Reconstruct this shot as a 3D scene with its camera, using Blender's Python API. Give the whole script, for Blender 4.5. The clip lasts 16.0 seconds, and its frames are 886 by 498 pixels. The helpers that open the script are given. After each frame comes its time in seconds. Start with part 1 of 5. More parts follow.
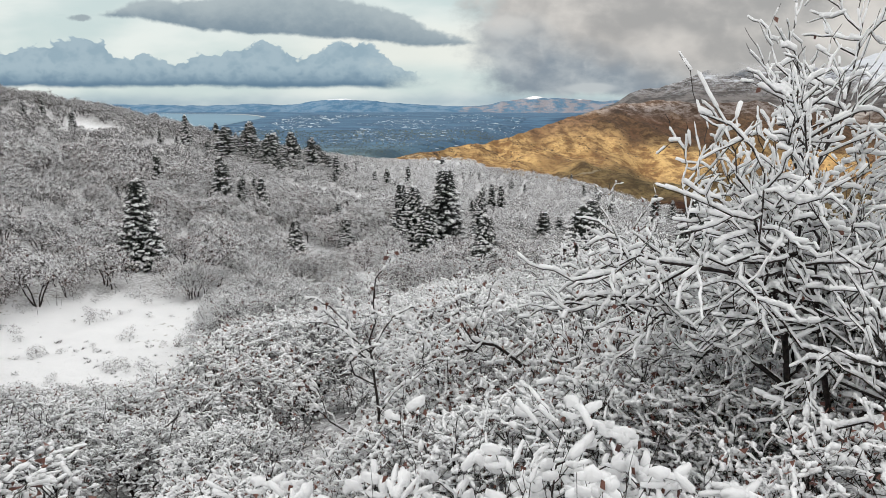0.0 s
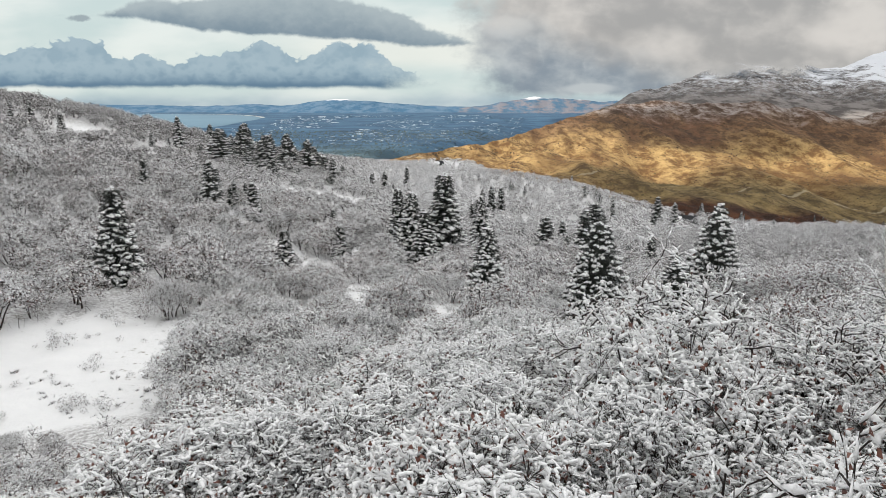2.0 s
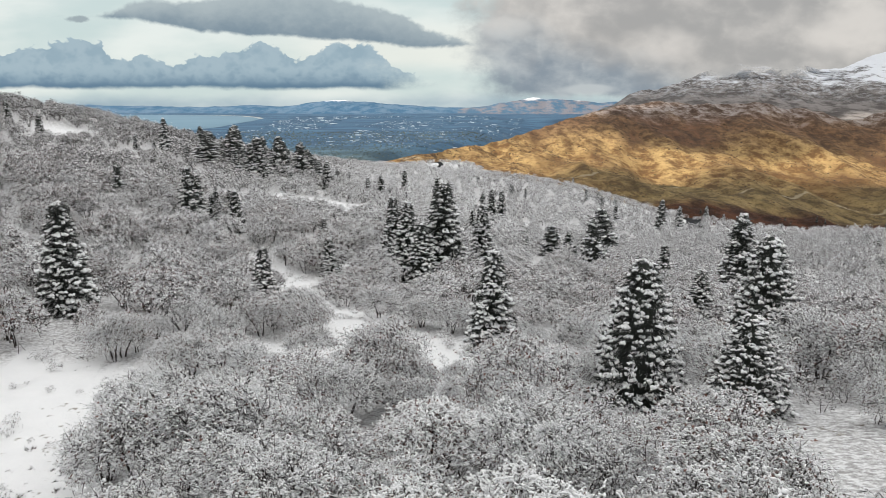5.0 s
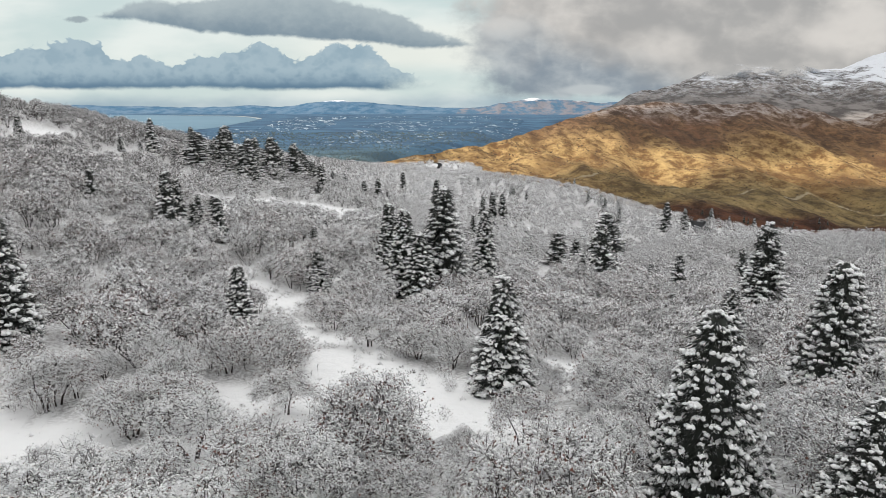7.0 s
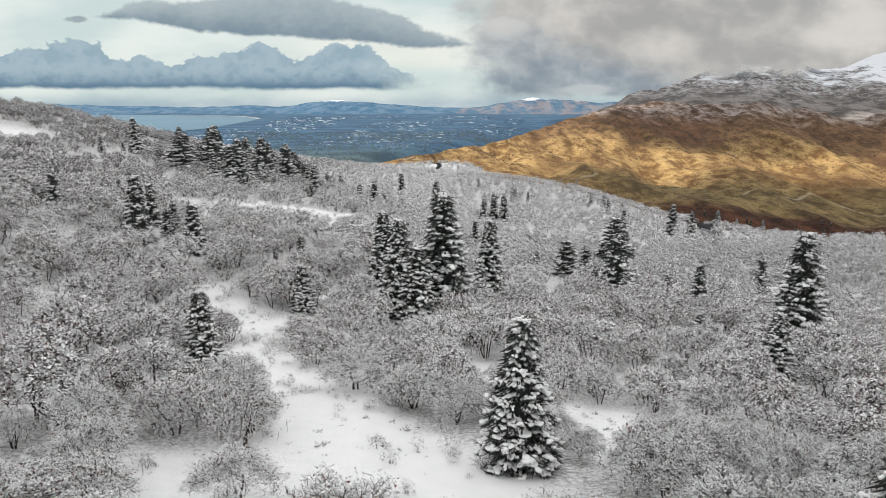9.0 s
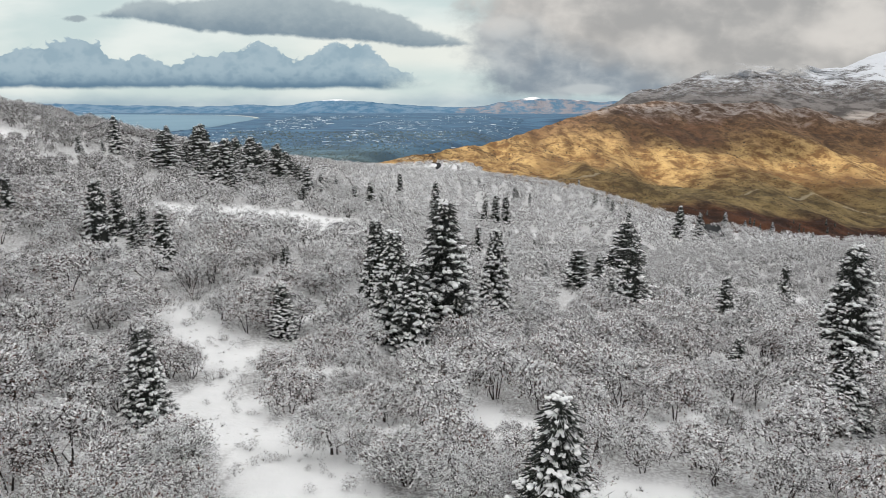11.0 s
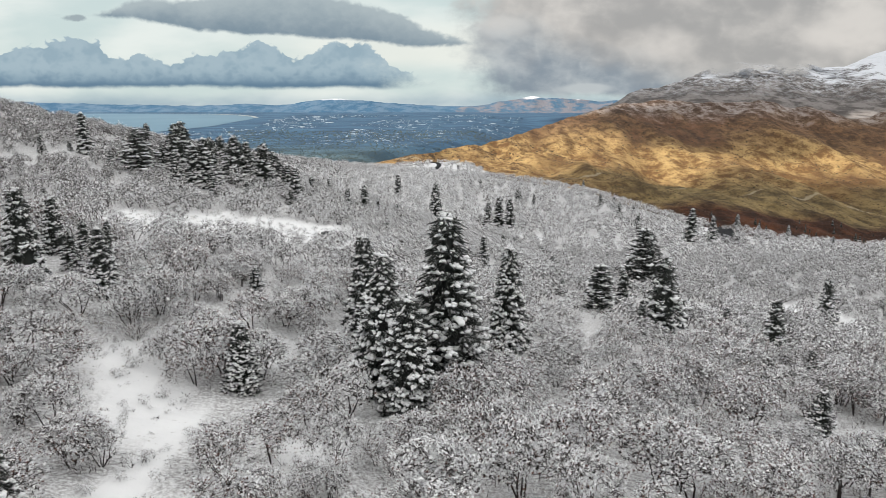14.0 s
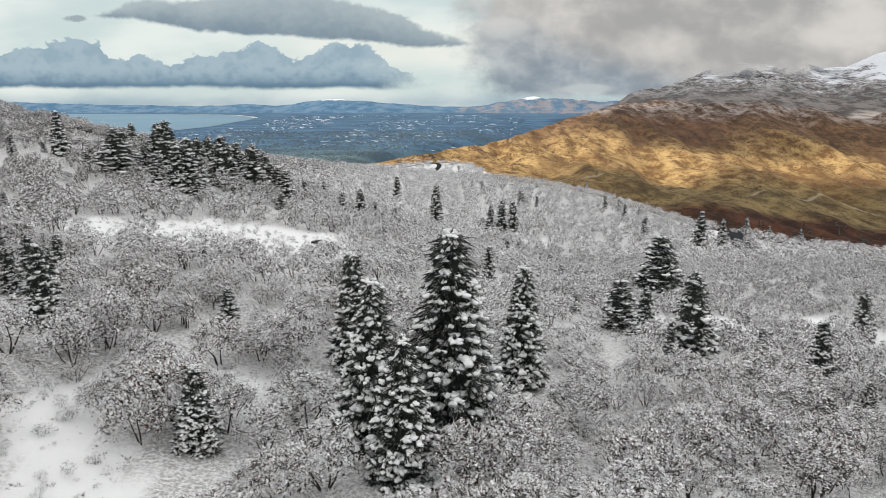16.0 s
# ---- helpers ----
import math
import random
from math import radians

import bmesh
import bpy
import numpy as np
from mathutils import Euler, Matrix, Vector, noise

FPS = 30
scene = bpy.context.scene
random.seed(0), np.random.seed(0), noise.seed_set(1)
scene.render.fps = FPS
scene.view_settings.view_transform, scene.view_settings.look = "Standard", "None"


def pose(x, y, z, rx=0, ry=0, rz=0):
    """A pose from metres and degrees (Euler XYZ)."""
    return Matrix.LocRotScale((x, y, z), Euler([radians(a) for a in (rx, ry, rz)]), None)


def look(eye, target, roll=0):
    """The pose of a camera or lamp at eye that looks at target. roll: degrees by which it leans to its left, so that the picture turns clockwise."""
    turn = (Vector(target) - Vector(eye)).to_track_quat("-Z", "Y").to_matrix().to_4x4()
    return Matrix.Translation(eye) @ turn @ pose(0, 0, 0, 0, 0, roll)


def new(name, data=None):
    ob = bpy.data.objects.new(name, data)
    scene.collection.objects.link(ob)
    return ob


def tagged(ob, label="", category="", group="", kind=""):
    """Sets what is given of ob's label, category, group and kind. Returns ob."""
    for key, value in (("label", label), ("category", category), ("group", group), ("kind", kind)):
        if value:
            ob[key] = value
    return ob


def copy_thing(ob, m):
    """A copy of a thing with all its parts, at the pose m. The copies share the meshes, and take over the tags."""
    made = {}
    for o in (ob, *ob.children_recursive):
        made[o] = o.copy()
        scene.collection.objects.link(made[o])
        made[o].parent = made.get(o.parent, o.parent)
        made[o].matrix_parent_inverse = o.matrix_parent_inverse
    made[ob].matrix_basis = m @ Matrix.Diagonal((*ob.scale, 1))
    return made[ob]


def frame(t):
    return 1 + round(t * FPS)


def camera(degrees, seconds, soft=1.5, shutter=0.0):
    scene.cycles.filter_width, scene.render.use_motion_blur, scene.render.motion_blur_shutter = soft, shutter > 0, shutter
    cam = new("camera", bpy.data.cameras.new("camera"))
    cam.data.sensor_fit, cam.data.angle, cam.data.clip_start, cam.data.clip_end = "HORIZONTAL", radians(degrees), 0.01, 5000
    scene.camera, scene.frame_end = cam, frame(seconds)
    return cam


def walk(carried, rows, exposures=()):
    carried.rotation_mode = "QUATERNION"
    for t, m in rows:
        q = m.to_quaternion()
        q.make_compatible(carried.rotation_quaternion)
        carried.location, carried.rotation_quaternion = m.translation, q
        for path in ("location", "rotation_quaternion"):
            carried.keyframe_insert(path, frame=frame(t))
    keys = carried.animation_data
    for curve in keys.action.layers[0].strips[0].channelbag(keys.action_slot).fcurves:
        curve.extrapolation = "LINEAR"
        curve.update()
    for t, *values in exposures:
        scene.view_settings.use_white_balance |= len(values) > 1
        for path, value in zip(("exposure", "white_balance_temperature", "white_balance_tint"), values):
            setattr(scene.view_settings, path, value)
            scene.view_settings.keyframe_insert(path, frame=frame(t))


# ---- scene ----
cam = camera(65.4, 16.0, soft=0.4)

PATH = [
    (0, pose(-0.06, -25.02, 0.01, 78.13, 0, 0.23)),
    (0.5, pose(-0.04, -23.28, 0.10, 78.13, 0, 0.22)),
    (1, pose(-0.02, -21.68, 0.19, 78.14, 0, 0.20)),
    (1.5, pose(-0.01, -20.13, 0.26, 78.15, 0, 0.19)),
    (2, pose(0.00, -18.58, 0.32, 78.16, 0, 0.17)),
    (2.5, pose(0.01, -16.98, 0.37, 78.17, 0, 0.16)),
    (3, pose(0.02, -15.28, 0.40, 78.19, 0, 0.14)),
    (3.5, pose(0.02, -13.46, 0.42, 78.20, 0, 0.13)),
    (4, pose(0.02, -11.49, 0.43, 78.21, 0, 0.11)),
    (4.5, pose(0.01, -9.37, 0.42, 78.22, 0, 0.10)),
    (5, pose(0.01, -7.09, 0.39, 78.23, 0, 0.08)),
    (5.5, pose(-0.01, -4.65, 0.36, 78.24, 0, 0.07)),
    (6, pose(-0.02, -2.07, 0.31, 78.25, 0, 0.05)),
    (6.5, pose(-0.04, 0.66, 0.24, 78.25, 0, 0.04)),
    (7, pose(-0.06, 3.52, 0.16, 78.26, 0, 0.02)),
    (7.5, pose(-0.08, 6.48, 0.07, 78.26, 0, 0.01)),
    (8, pose(-0.10, 9.54, -0.03, 78.26, 0, -0.00)),
    (8.5, pose(-0.13, 12.66, -0.15, 78.25, 0, -0.02)),
    (9, pose(-0.16, 15.83, -0.27, 78.25, 0, -0.03)),
    (9.5, pose(-0.20, 19.04, -0.41, 78.24, 0, -0.04)),
    (10, pose(-0.23, 22.26, -0.55, 78.23, 0, -0.05)),
    (10.5, pose(-0.27, 25.47, -0.71, 78.22, 0, -0.06)),
    (11, pose(-0.31, 28.67, -0.87, 78.21, 0, -0.07)),
    (11.5, pose(-0.35, 31.84, -1.03, 78.20, 0, -0.07)),
    (12, pose(-0.40, 34.98, -1.20, 78.19, 0, -0.08)),
    (12.5, pose(-0.45, 38.08, -1.38, 78.18, 0, -0.09)),
    (13, pose(-0.50, 41.15, -1.55, 78.17, 0, -0.09)),
    (13.5, pose(-0.55, 44.21, -1.72, 78.16, 0, -0.09)),
    (14, pose(-0.61, 47.26, -1.90, 78.16, 0, -0.09)),
    (14.5, pose(-0.67, 50.33, -2.06, 78.16, 0, -0.09)),
    (15, pose(-0.73, 53.45, -2.22, 78.17, 0, -0.09)),
    (15.5, pose(-0.79, 56.65, -2.38, 78.18, 0, -0.09)),
    (16, pose(-0.85, 59.99, -2.52, 78.20, 0, -0.08)),
]
walk(cam, PATH)

# ---- light ----
SUN = Vector((-0.70, -0.30, 0.60)).normalized()


def set_in(nt, n, key, v):
    sock = n.inputs[int(key[1:])] if key[0] == "i" and key[1:].isdigit() else n.inputs[key.replace("_", " ")]
    if isinstance(v, bpy.types.NodeSocket):
        nt.links.new(v, sock)
    else:
        sock.default_value = v


def mth(nt, op, a, b=0.0, c=0.0):
    n = nt.nodes.new("ShaderNodeMath")
    n.operation = op
    for i, v in enumerate((a, b, c)):
        set_in(nt, n, "i%d" % i, v)
    return n.outputs[0]


def ramp01(nt, v, a, b):
    """Smooth step of v from a to b."""
    n = nt.nodes.new("ShaderNodeMapRange")
    n.interpolation_type = "SMOOTHSTEP"
    for i, q in enumerate((v, a, b, 0.0, 1.0)):
        set_in(nt, n, "i%d" % i, q)
    return n.outputs[0]


def mixc(nt, f, a, b, how="MIX"):
    n = nt.nodes.new("ShaderNodeMix")
    n.data_type, n.blend_type = "RGBA", how
    for i, v in ((0, f), (6, a), (7, b)):
        if isinstance(v, tuple) and len(v) == 3:
            v = (*v, 1.0)
        set_in(nt, n, "i%d" % i, v)
    return n.outputs[2]


def noise3(nt, vec, scale, detail=4.0, rough=0.55, out=0):
    n = nt.nodes.new("ShaderNodeTexNoise")
    set_in(nt, n, "Vector", vec)
    n.inputs["Scale"].default_value, n.inputs["Detail"].default_value, n.inputs["Roughness"].default_value = scale, detail, rough
    return n.outputs[out]


def xyz(nt, x, y, z):
    n = nt.nodes.new("ShaderNodeCombineXYZ")
    for i, v in enumerate((x, y, z)):
        set_in(nt, n, "i%d" % i, v)
    return n.outputs[0]


def profile(nt, u, stops):
    """A height drawn along the bearing: stops are (bearing, height) in hundredths, straight between."""
    r = nt.nodes.new("ShaderNodeValToRGB")
    lo, hi = stops[0][0] / 100, stops[-1][0] / 100
    nt.links.new(mth(nt, "DIVIDE", mth(nt, "SUBTRACT", u, lo), hi - lo), r.inputs[0])
    for i, (b, h) in enumerate(stops):
        at = (b / 100 - lo) / (hi - lo)
        e = r.color_ramp.elements[i] if i < 2 else r.color_ramp.elements.new(at)
        e.position = at
        e.color = (h / 250, h / 250, h / 250, 1)
        if i == 1:
            r.color_ramp.elements[1].position = at
    return mth(nt, "MULTIPLY", r.outputs[0], 2.5)


def make_world():
    world = bpy.data.worlds.new("winter_sky")
    scene.world = world
    world.use_nodes = True
    nt = world.node_tree
    nt.nodes.clear()
    out = nt.nodes.new("ShaderNodeOutputWorld")
    bg = nt.nodes.new("ShaderNodeBackground")
    nt.links.new(bg.outputs[0], out.inputs[0])
    sky = nt.nodes.new("ShaderNodeTexSky")
    sky.sky_type, sky.sun_disc = "NISHITA", False
    sky.sun_elevation = math.asin(SUN.z)
    sky.sun_rotation = math.atan2(SUN.x, SUN.y)
    tc = nt.nodes.new("ShaderNodeTexCoord")
    sep = nt.nodes.new("ShaderNodeSeparateXYZ")
    nt.links.new(tc.outputs["Generated"], sep.inputs[0])
    x, y, z = sep.outputs
    # bearing (100 = tangent 0.08 or so) and height over the horizon, both in the same unit
    ay = mth(nt, "MAXIMUM", mth(nt, "ABSOLUTE", y), 0.12)
    hyp = mth(nt, "MAXIMUM", ay, mth(nt, "MULTIPLY", mth(nt, "ABSOLUTE", x), 0.6))
    u = mth(nt, "MULTIPLY", mth(nt, "DIVIDE", x, hyp), 12.62)
    v = mth(nt, "MULTIPLY", mth(nt, "DIVIDE", mth(nt, "MAXIMUM", z, 0.0), hyp), 13.0)
    p = xyz(nt, u, mth(nt, "MULTIPLY", v, 1.5), 0.0)
    n1 = noise3(nt, p, 0.55, 6.0, 0.55)
    n2 = noise3(nt, p, 1.6, 6.0, 0.62)
    n3 = noise3(nt, xyz(nt, mth(nt, "MULTIPLY", u, 0.35), v, 4.0), 1.2, 4.0, 0.5)
    nb = mth(nt, "SUBTRACT", n2, 0.5)
    ng = mth(nt, "SUBTRACT", noise3(nt, p, 0.75, 4.0, 0.5), 0.5)
    na = mth(nt, "SUBTRACT", n1, 0.5)

    # pale clear air with thin high cloud
    clear = mixc(nt, 0.92, mixc(nt, 1.0, sky.outputs[0], (0.1, 0.1, 0.1), "MULTIPLY"), mixc(nt, ramp01(nt, n3, 0.35, 0.7), (0.62, 0.735, 0.725), (0.84, 0.895, 0.86)))
    col = clear
    # brighter gap over the cumulus bank
    gap = mth(nt, "MULTIPLY", ramp01(nt, v, 0.5, 0.85), mth(nt, "SUBTRACT", 1.0, ramp01(nt, v, 0.95, 1.7)))
    col = mixc(nt, mth(nt, "MULTIPLY", gap, mth(nt, "MULTIPLY", ramp01(nt, u, -4.5, -0.5), 0.7)), col, (0.86, 0.87, 0.80))

    # swollen heads of cloud, large and small
    def billow(scale, off):
        f = noise3(nt, xyz(nt, mth(nt, "MULTIPLY_ADD", nb, 0.25, u), mth(nt, "MULTIPLY", v, 1.2), off), scale, 2.0, 0.5)
        return mth(nt, "SUBTRACT", 0.72, mth(nt, "ABSOLUTE", mth(nt, "MULTIPLY_ADD", f, 4.0, -2.0)))
    puff, fluff = billow(1.5, 0.0), billow(4.2, 2.0)
    swell = mth(nt, "ADD", mth(nt, "MULTIPLY", puff, 0.5), mth(nt, "MULTIPLY", fluff, 0.32))

    # long lens-shaped cloud
    top = profile(nt, u, ((-612, 152), (-590, 163), (-540, 178), (-480, 184), (-410, 182), (-380, 188), (-330, 196), (-220, 196), (-180, 186), (-130, 174), (-90, 163), (-68, 157), (-30, 136), (5, 123), (40, 112), (70, 104)))
    low = profile(nt, u, ((-612, 153), (-540, 148), (-480, 138), (-430, 128), (-380, 126), (-340, 120), (-280, 120), (-220, 114), (-160, 112), (-120, 109), (-80, 102), (-40, 98), (0, 101), (40, 104), (70, 106)))
    rag = mth(nt, "ADD", mth(nt, "MULTIPLY", nb, 0.16), mth(nt, "MULTIPLY", fluff, 0.05))
    m = mth(nt, "MULTIPLY", ramp01(nt, mth(nt, "SUBTRACT", mth(nt, "ADD", top, mth(nt, "MULTIPLY", rag, 1.2)), v), -0.02, 0.09), ramp01(nt, mth(nt, "SUBTRACT", v, mth(nt, "MULTIPLY_ADD", rag, 0.6, low)), -0.02, 0.06))
    rise = mth(nt, "DIVIDE", mth(nt, "SUBTRACT", v, low), mth(nt, "MAXIMUM", mth(nt, "SUBTRACT", top, low), 0.12))
    lens = mixc(nt, ramp01(nt, mth(nt, "ADD", rise, mth(nt, "MULTIPLY_ADD", nb, 0.9, mth(nt, "MULTIPLY", swell, 0.3))), 0.0, 1.15), (0.19, 0.265, 0.33), (0.41, 0.48, 0.51))
    col = mixc(nt, mth(nt, "MULTIPLY", m, 0.96), col, lens)

    # small scrap of cloud
    eu = mth(nt, "DIVIDE", mth(nt, "ADD", u, 6.4), 0.20)
    ev = mth(nt, "DIVIDE", mth(nt, "SUBTRACT", v, 1.52), 0.06)
    e2 = mth(nt, "ADD", mth(nt, "MULTIPLY", eu, eu), mth(nt, "MULTIPLY", ev, ev))
    col = mixc(nt, ramp01(nt, mth(nt, "ADD", mth(nt, "SUBTRACT", 1.0, e2), mth(nt, "MULTIPLY", nb, 5.0)), 0.0, 1.2), col, (0.36, 0.43, 0.46))

    # bank of cumulus with a flat base
    top = profile(nt, u, ((-1000, 70), (-792, 82), (-730, 92), (-691, 104), (-630, 109), (-604, 104), (-592, 86), (-570, 70), (-535, 80), (-509, 68), (-490, 65), (-455, 72), (-433, 82), (-398, 76), (-362, 92), (-322, 103), (-286, 88),
                          (-262, 74), (-226, 82), (-186, 102), (-135, 102), (-113, 80), (-92, 62), (-60, 50), (-25, 34)))
    lip = mth(nt, "SUBTRACT", mth(nt, "MULTIPLY_ADD", swell, 0.28, mth(nt, "MULTIPLY_ADD", nb, 0.16, top)), v)
    up = ramp01(nt, lip, 0.0, 0.045)
    low = ramp01(nt, mth(nt, "ADD", v, mth(nt, "MULTIPLY_ADD", ng, 0.18, mth(nt, "MULTIPLY", nb, 0.14))), 0.27, 0.36)
    side = mth(nt, "SUBTRACT", 1.0, ramp01(nt, mth(nt, "ADD", u, mth(nt, "MULTIPLY", nb, 2.2)), -1.3, -0.1))
    bank = mixc(nt, ramp01(nt, mth(nt, "ADD", v, mth(nt, "MULTIPLY_ADD", nb, 0.35, mth(nt, "MULTIPLY", swell, 0.35))), 0.34, 0.80), (0.155, 0.25, 0.345), (0.31, 0.425, 0.50))
    bank = mixc(nt, mth(nt, "MULTIPLY", ramp01(nt, swell, 0.1, 0.5), mth(nt, "MULTIPLY", ramp01(nt, v, 0.4, 0.7), 0.6)), bank, (0.43, 0.54, 0.60))
    bank = mixc(nt, mth(nt, "SUBTRACT", 1.0, ramp01(nt, v, 0.33, 0.44)), bank, (0.135, 0.225, 0.315))
    col = mixc(nt, mth(nt, "MULTIPLY", mth(nt, "MULTIPLY", up, low), side), col, bank)

    # showers below the bank and haze along the horizon
    rain = mth(nt, "SUBTRACT", 1.0, ramp01(nt, mth(nt, "ADD", v, mth(nt, "MULTIPLY", na, 0.3)), 0.0, 0.27))
    col = mixc(nt, mth(nt, "MULTIPLY", rain, 0.8), col, mixc(nt, ramp01(nt, n3, 0.4, 0.65), (0.30, 0.41, 0.49), (0.54, 0.63, 0.66)))

    # grey mass that hangs over the mountain
    edge = mth(nt, "ADD", mth(nt, "ADD", u, mth(nt, "MULTIPLY", na, 3.2)), mth(nt, "MULTIPLY", nb, 1.2))
    mass = mth(nt, "MULTIPLY", ramp01(nt, edge, 0.1, 1.1), ramp01(nt, mth(nt, "ADD", v, mth(nt, "MULTIPLY", nb, 0.35)), 0.08, 0.25))
    roll = noise3(nt, xyz(nt, mth(nt, "MULTIPLY_ADD", na, 1.2, mth(nt, "MULTIPLY", u, 0.8)), mth(nt, "MULTIPLY", v, 1.5), 6.5), 0.62, 3.0, 0.45)
    heap = mth(nt, "ADD", mth(nt, "MULTIPLY", roll, 0.62), mth(nt, "ADD", mth(nt, "MULTIPLY", n2, 0.32), mth(nt, "MULTIPLY", puff, 0.09)))
    # paler heads that catch the light
    for cu, cv, ru, rv in ((3.75, 1.08, 0.75, 0.32), (7.3, 1.25, 0.9, 0.45), (2.6, 0.28, 0.5, 0.10), (1.0, 1.35, 0.5, 0.2)):
        eu, ev = mth(nt, "DIVIDE", mth(nt, "SUBTRACT", u, cu), ru), mth(nt, "DIVIDE", mth(nt, "SUBTRACT", v, cv), rv)
        e2 = mth(nt, "ADD", mth(nt, "MULTIPLY", eu, eu), mth(nt, "MULTIPLY", ev, ev))
        heap = mth(nt, "MULTIPLY_ADD", mth(nt, "SUBTRACT", 1.0, ramp01(nt, mth(nt, "MULTIPLY_ADD", nb, 1.6, e2), 0.0, 1.4)), 0.12, heap)
    cool = mixc(nt, ramp01(nt, heap, 0.40, 0.64), (0.24, 0.29, 0.345), (0.50, 0.54, 0.56))
    warm = mixc(nt, ramp01(nt, heap, 0.38, 0.76), (0.38, 0.375, 0.37), (0.68, 0.65, 0.615))
    grey = mixc(nt, ramp01(nt, mth(nt, "ADD", mth(nt, "MULTIPLY_ADD", v, 2.2, mth(nt, "MULTIPLY", u, 0.55)), mth(nt, "MULTIPLY", ng, 3.0)), 2.2, 4.4), cool, warm)
    col = mixc(nt, mth(nt, "MULTIPLY", mass, 0.96), col, grey)
    # broken bright overcast over the rest of the dome
    over = mixc(nt, ramp01(nt, noise3(nt, tc.outputs["Generated"], 3.0, 5.0), 0.3, 0.7), (0.98, 0.99, 1.0), (1.34, 1.33, 1.31))
    col = mixc(nt, ramp01(nt, v, 2.0, 4.5), col, over)
    nt.links.new(col, bg.inputs[0])
    bg.inputs[1].default_value = 1.0


make_world()
sun = new("sun", bpy.data.lights.new("sun", "SUN"))
sun.data.energy, sun.data.angle, sun.data.color = 5.0, radians(2.0), (1.0, 0.93, 0.82)
sun.matrix_world = look(SUN * 100, (0, 0, 0))


# ---- materials ----
def material(name):
    m = bpy.data.materials.new(name)
    m.use_nodes = True
    nt = m.node_tree
    return m, nt, nt.nodes["Principled BSDF"]


def bump(nt, bsdf, height, strength=0.5, distance=0.05):
    b = nt.nodes.new("ShaderNodeBump")
    b.inputs["Strength"].default_value, b.inputs["Distance"].default_value = strength, distance
    nt.links.new(height, b.inputs["Height"])
    nt.links.new(b.outputs[0], bsdf.inputs["Normal"])


def place(nt):
    return nt.nodes.new("ShaderNodeNewGeometry").outputs["Position"]


SNOW = (0.82, 0.82, 0.83)


def mat_snow_lump():
    m, nt, b = material("fresh_snow")
    pos = place(nt)
    set_in(nt, b, "Base Color", mixc(nt, noise3(nt, pos, 9.0, 3.0), (0.85, 0.855, 0.865), (0.94, 0.94, 0.94)))
    b.inputs["Roughness"].default_value = 0.75
    b.inputs["Specular IOR Level"].default_value = 0.2
    bump(nt, b, noise3(nt, pos, 38.0, 4.0), 0.35, 0.02)
    return m


def mat_bark():
    m, nt, b = material("wet_bark")
    pos = place(nt)
    set_in(nt, b, "Base Color", mixc(nt, ramp01(nt, noise3(nt, pos, 22.0, 5.0), 0.35, 0.7), (0.009, 0.006, 0.005), (0.048, 0.034, 0.029)))
    b.inputs["Roughness"].default_value = 0.8
    bump(nt, b, noise3(nt, pos, 60.0, 4.0), 0.6, 0.01)
    return m


def mat_twigs(name, rust, dark=(0.045, 0.036, 0.034), low=-0.25, high=0.30):
    """Twigs that carry snow on top and show bark or withered leaves below."""
    m, nt, b = material(name)
    g = nt.nodes.new("ShaderNodeNewGeometry")
    sep = nt.nodes.new("ShaderNodeSeparateXYZ")
    nt.links.new(g.outputs["Normal"], sep.inputs[0])
    isl = g.outputs["Random Per Island"]
    n = noise3(nt, g.outputs["Position"], 2.3, 3.0)
    up = ramp01(nt, mth(nt, "ADD", sep.outputs[2], mth(nt, "MULTIPLY_ADD", n, 0.5, -0.25)), low, high)
    patch = noise3(nt, g.outputs["Position"], 0.11, 2.0)
    lf = mth(nt, "MULTIPLY", ramp01(nt, isl, 1.0 - rust, 1.0 - rust * 0.6), ramp01(nt, patch, 0.42, 0.6))
    under = mixc(nt, lf, mixc(nt, isl, dark, tuple(c * 2.2 for c in dark)), (0.14, 0.055, 0.04))
    set_in(nt, b, "Base Color", mixc(nt, mth(nt, "MULTIPLY", up, mth(nt, "MULTIPLY_ADD", lf, -0.35, 1.0)), under, SNOW))
    b.inputs["Roughness"].default_value = 0.8
    b.inputs["Specular IOR Level"].default_value = 0.2
    return m


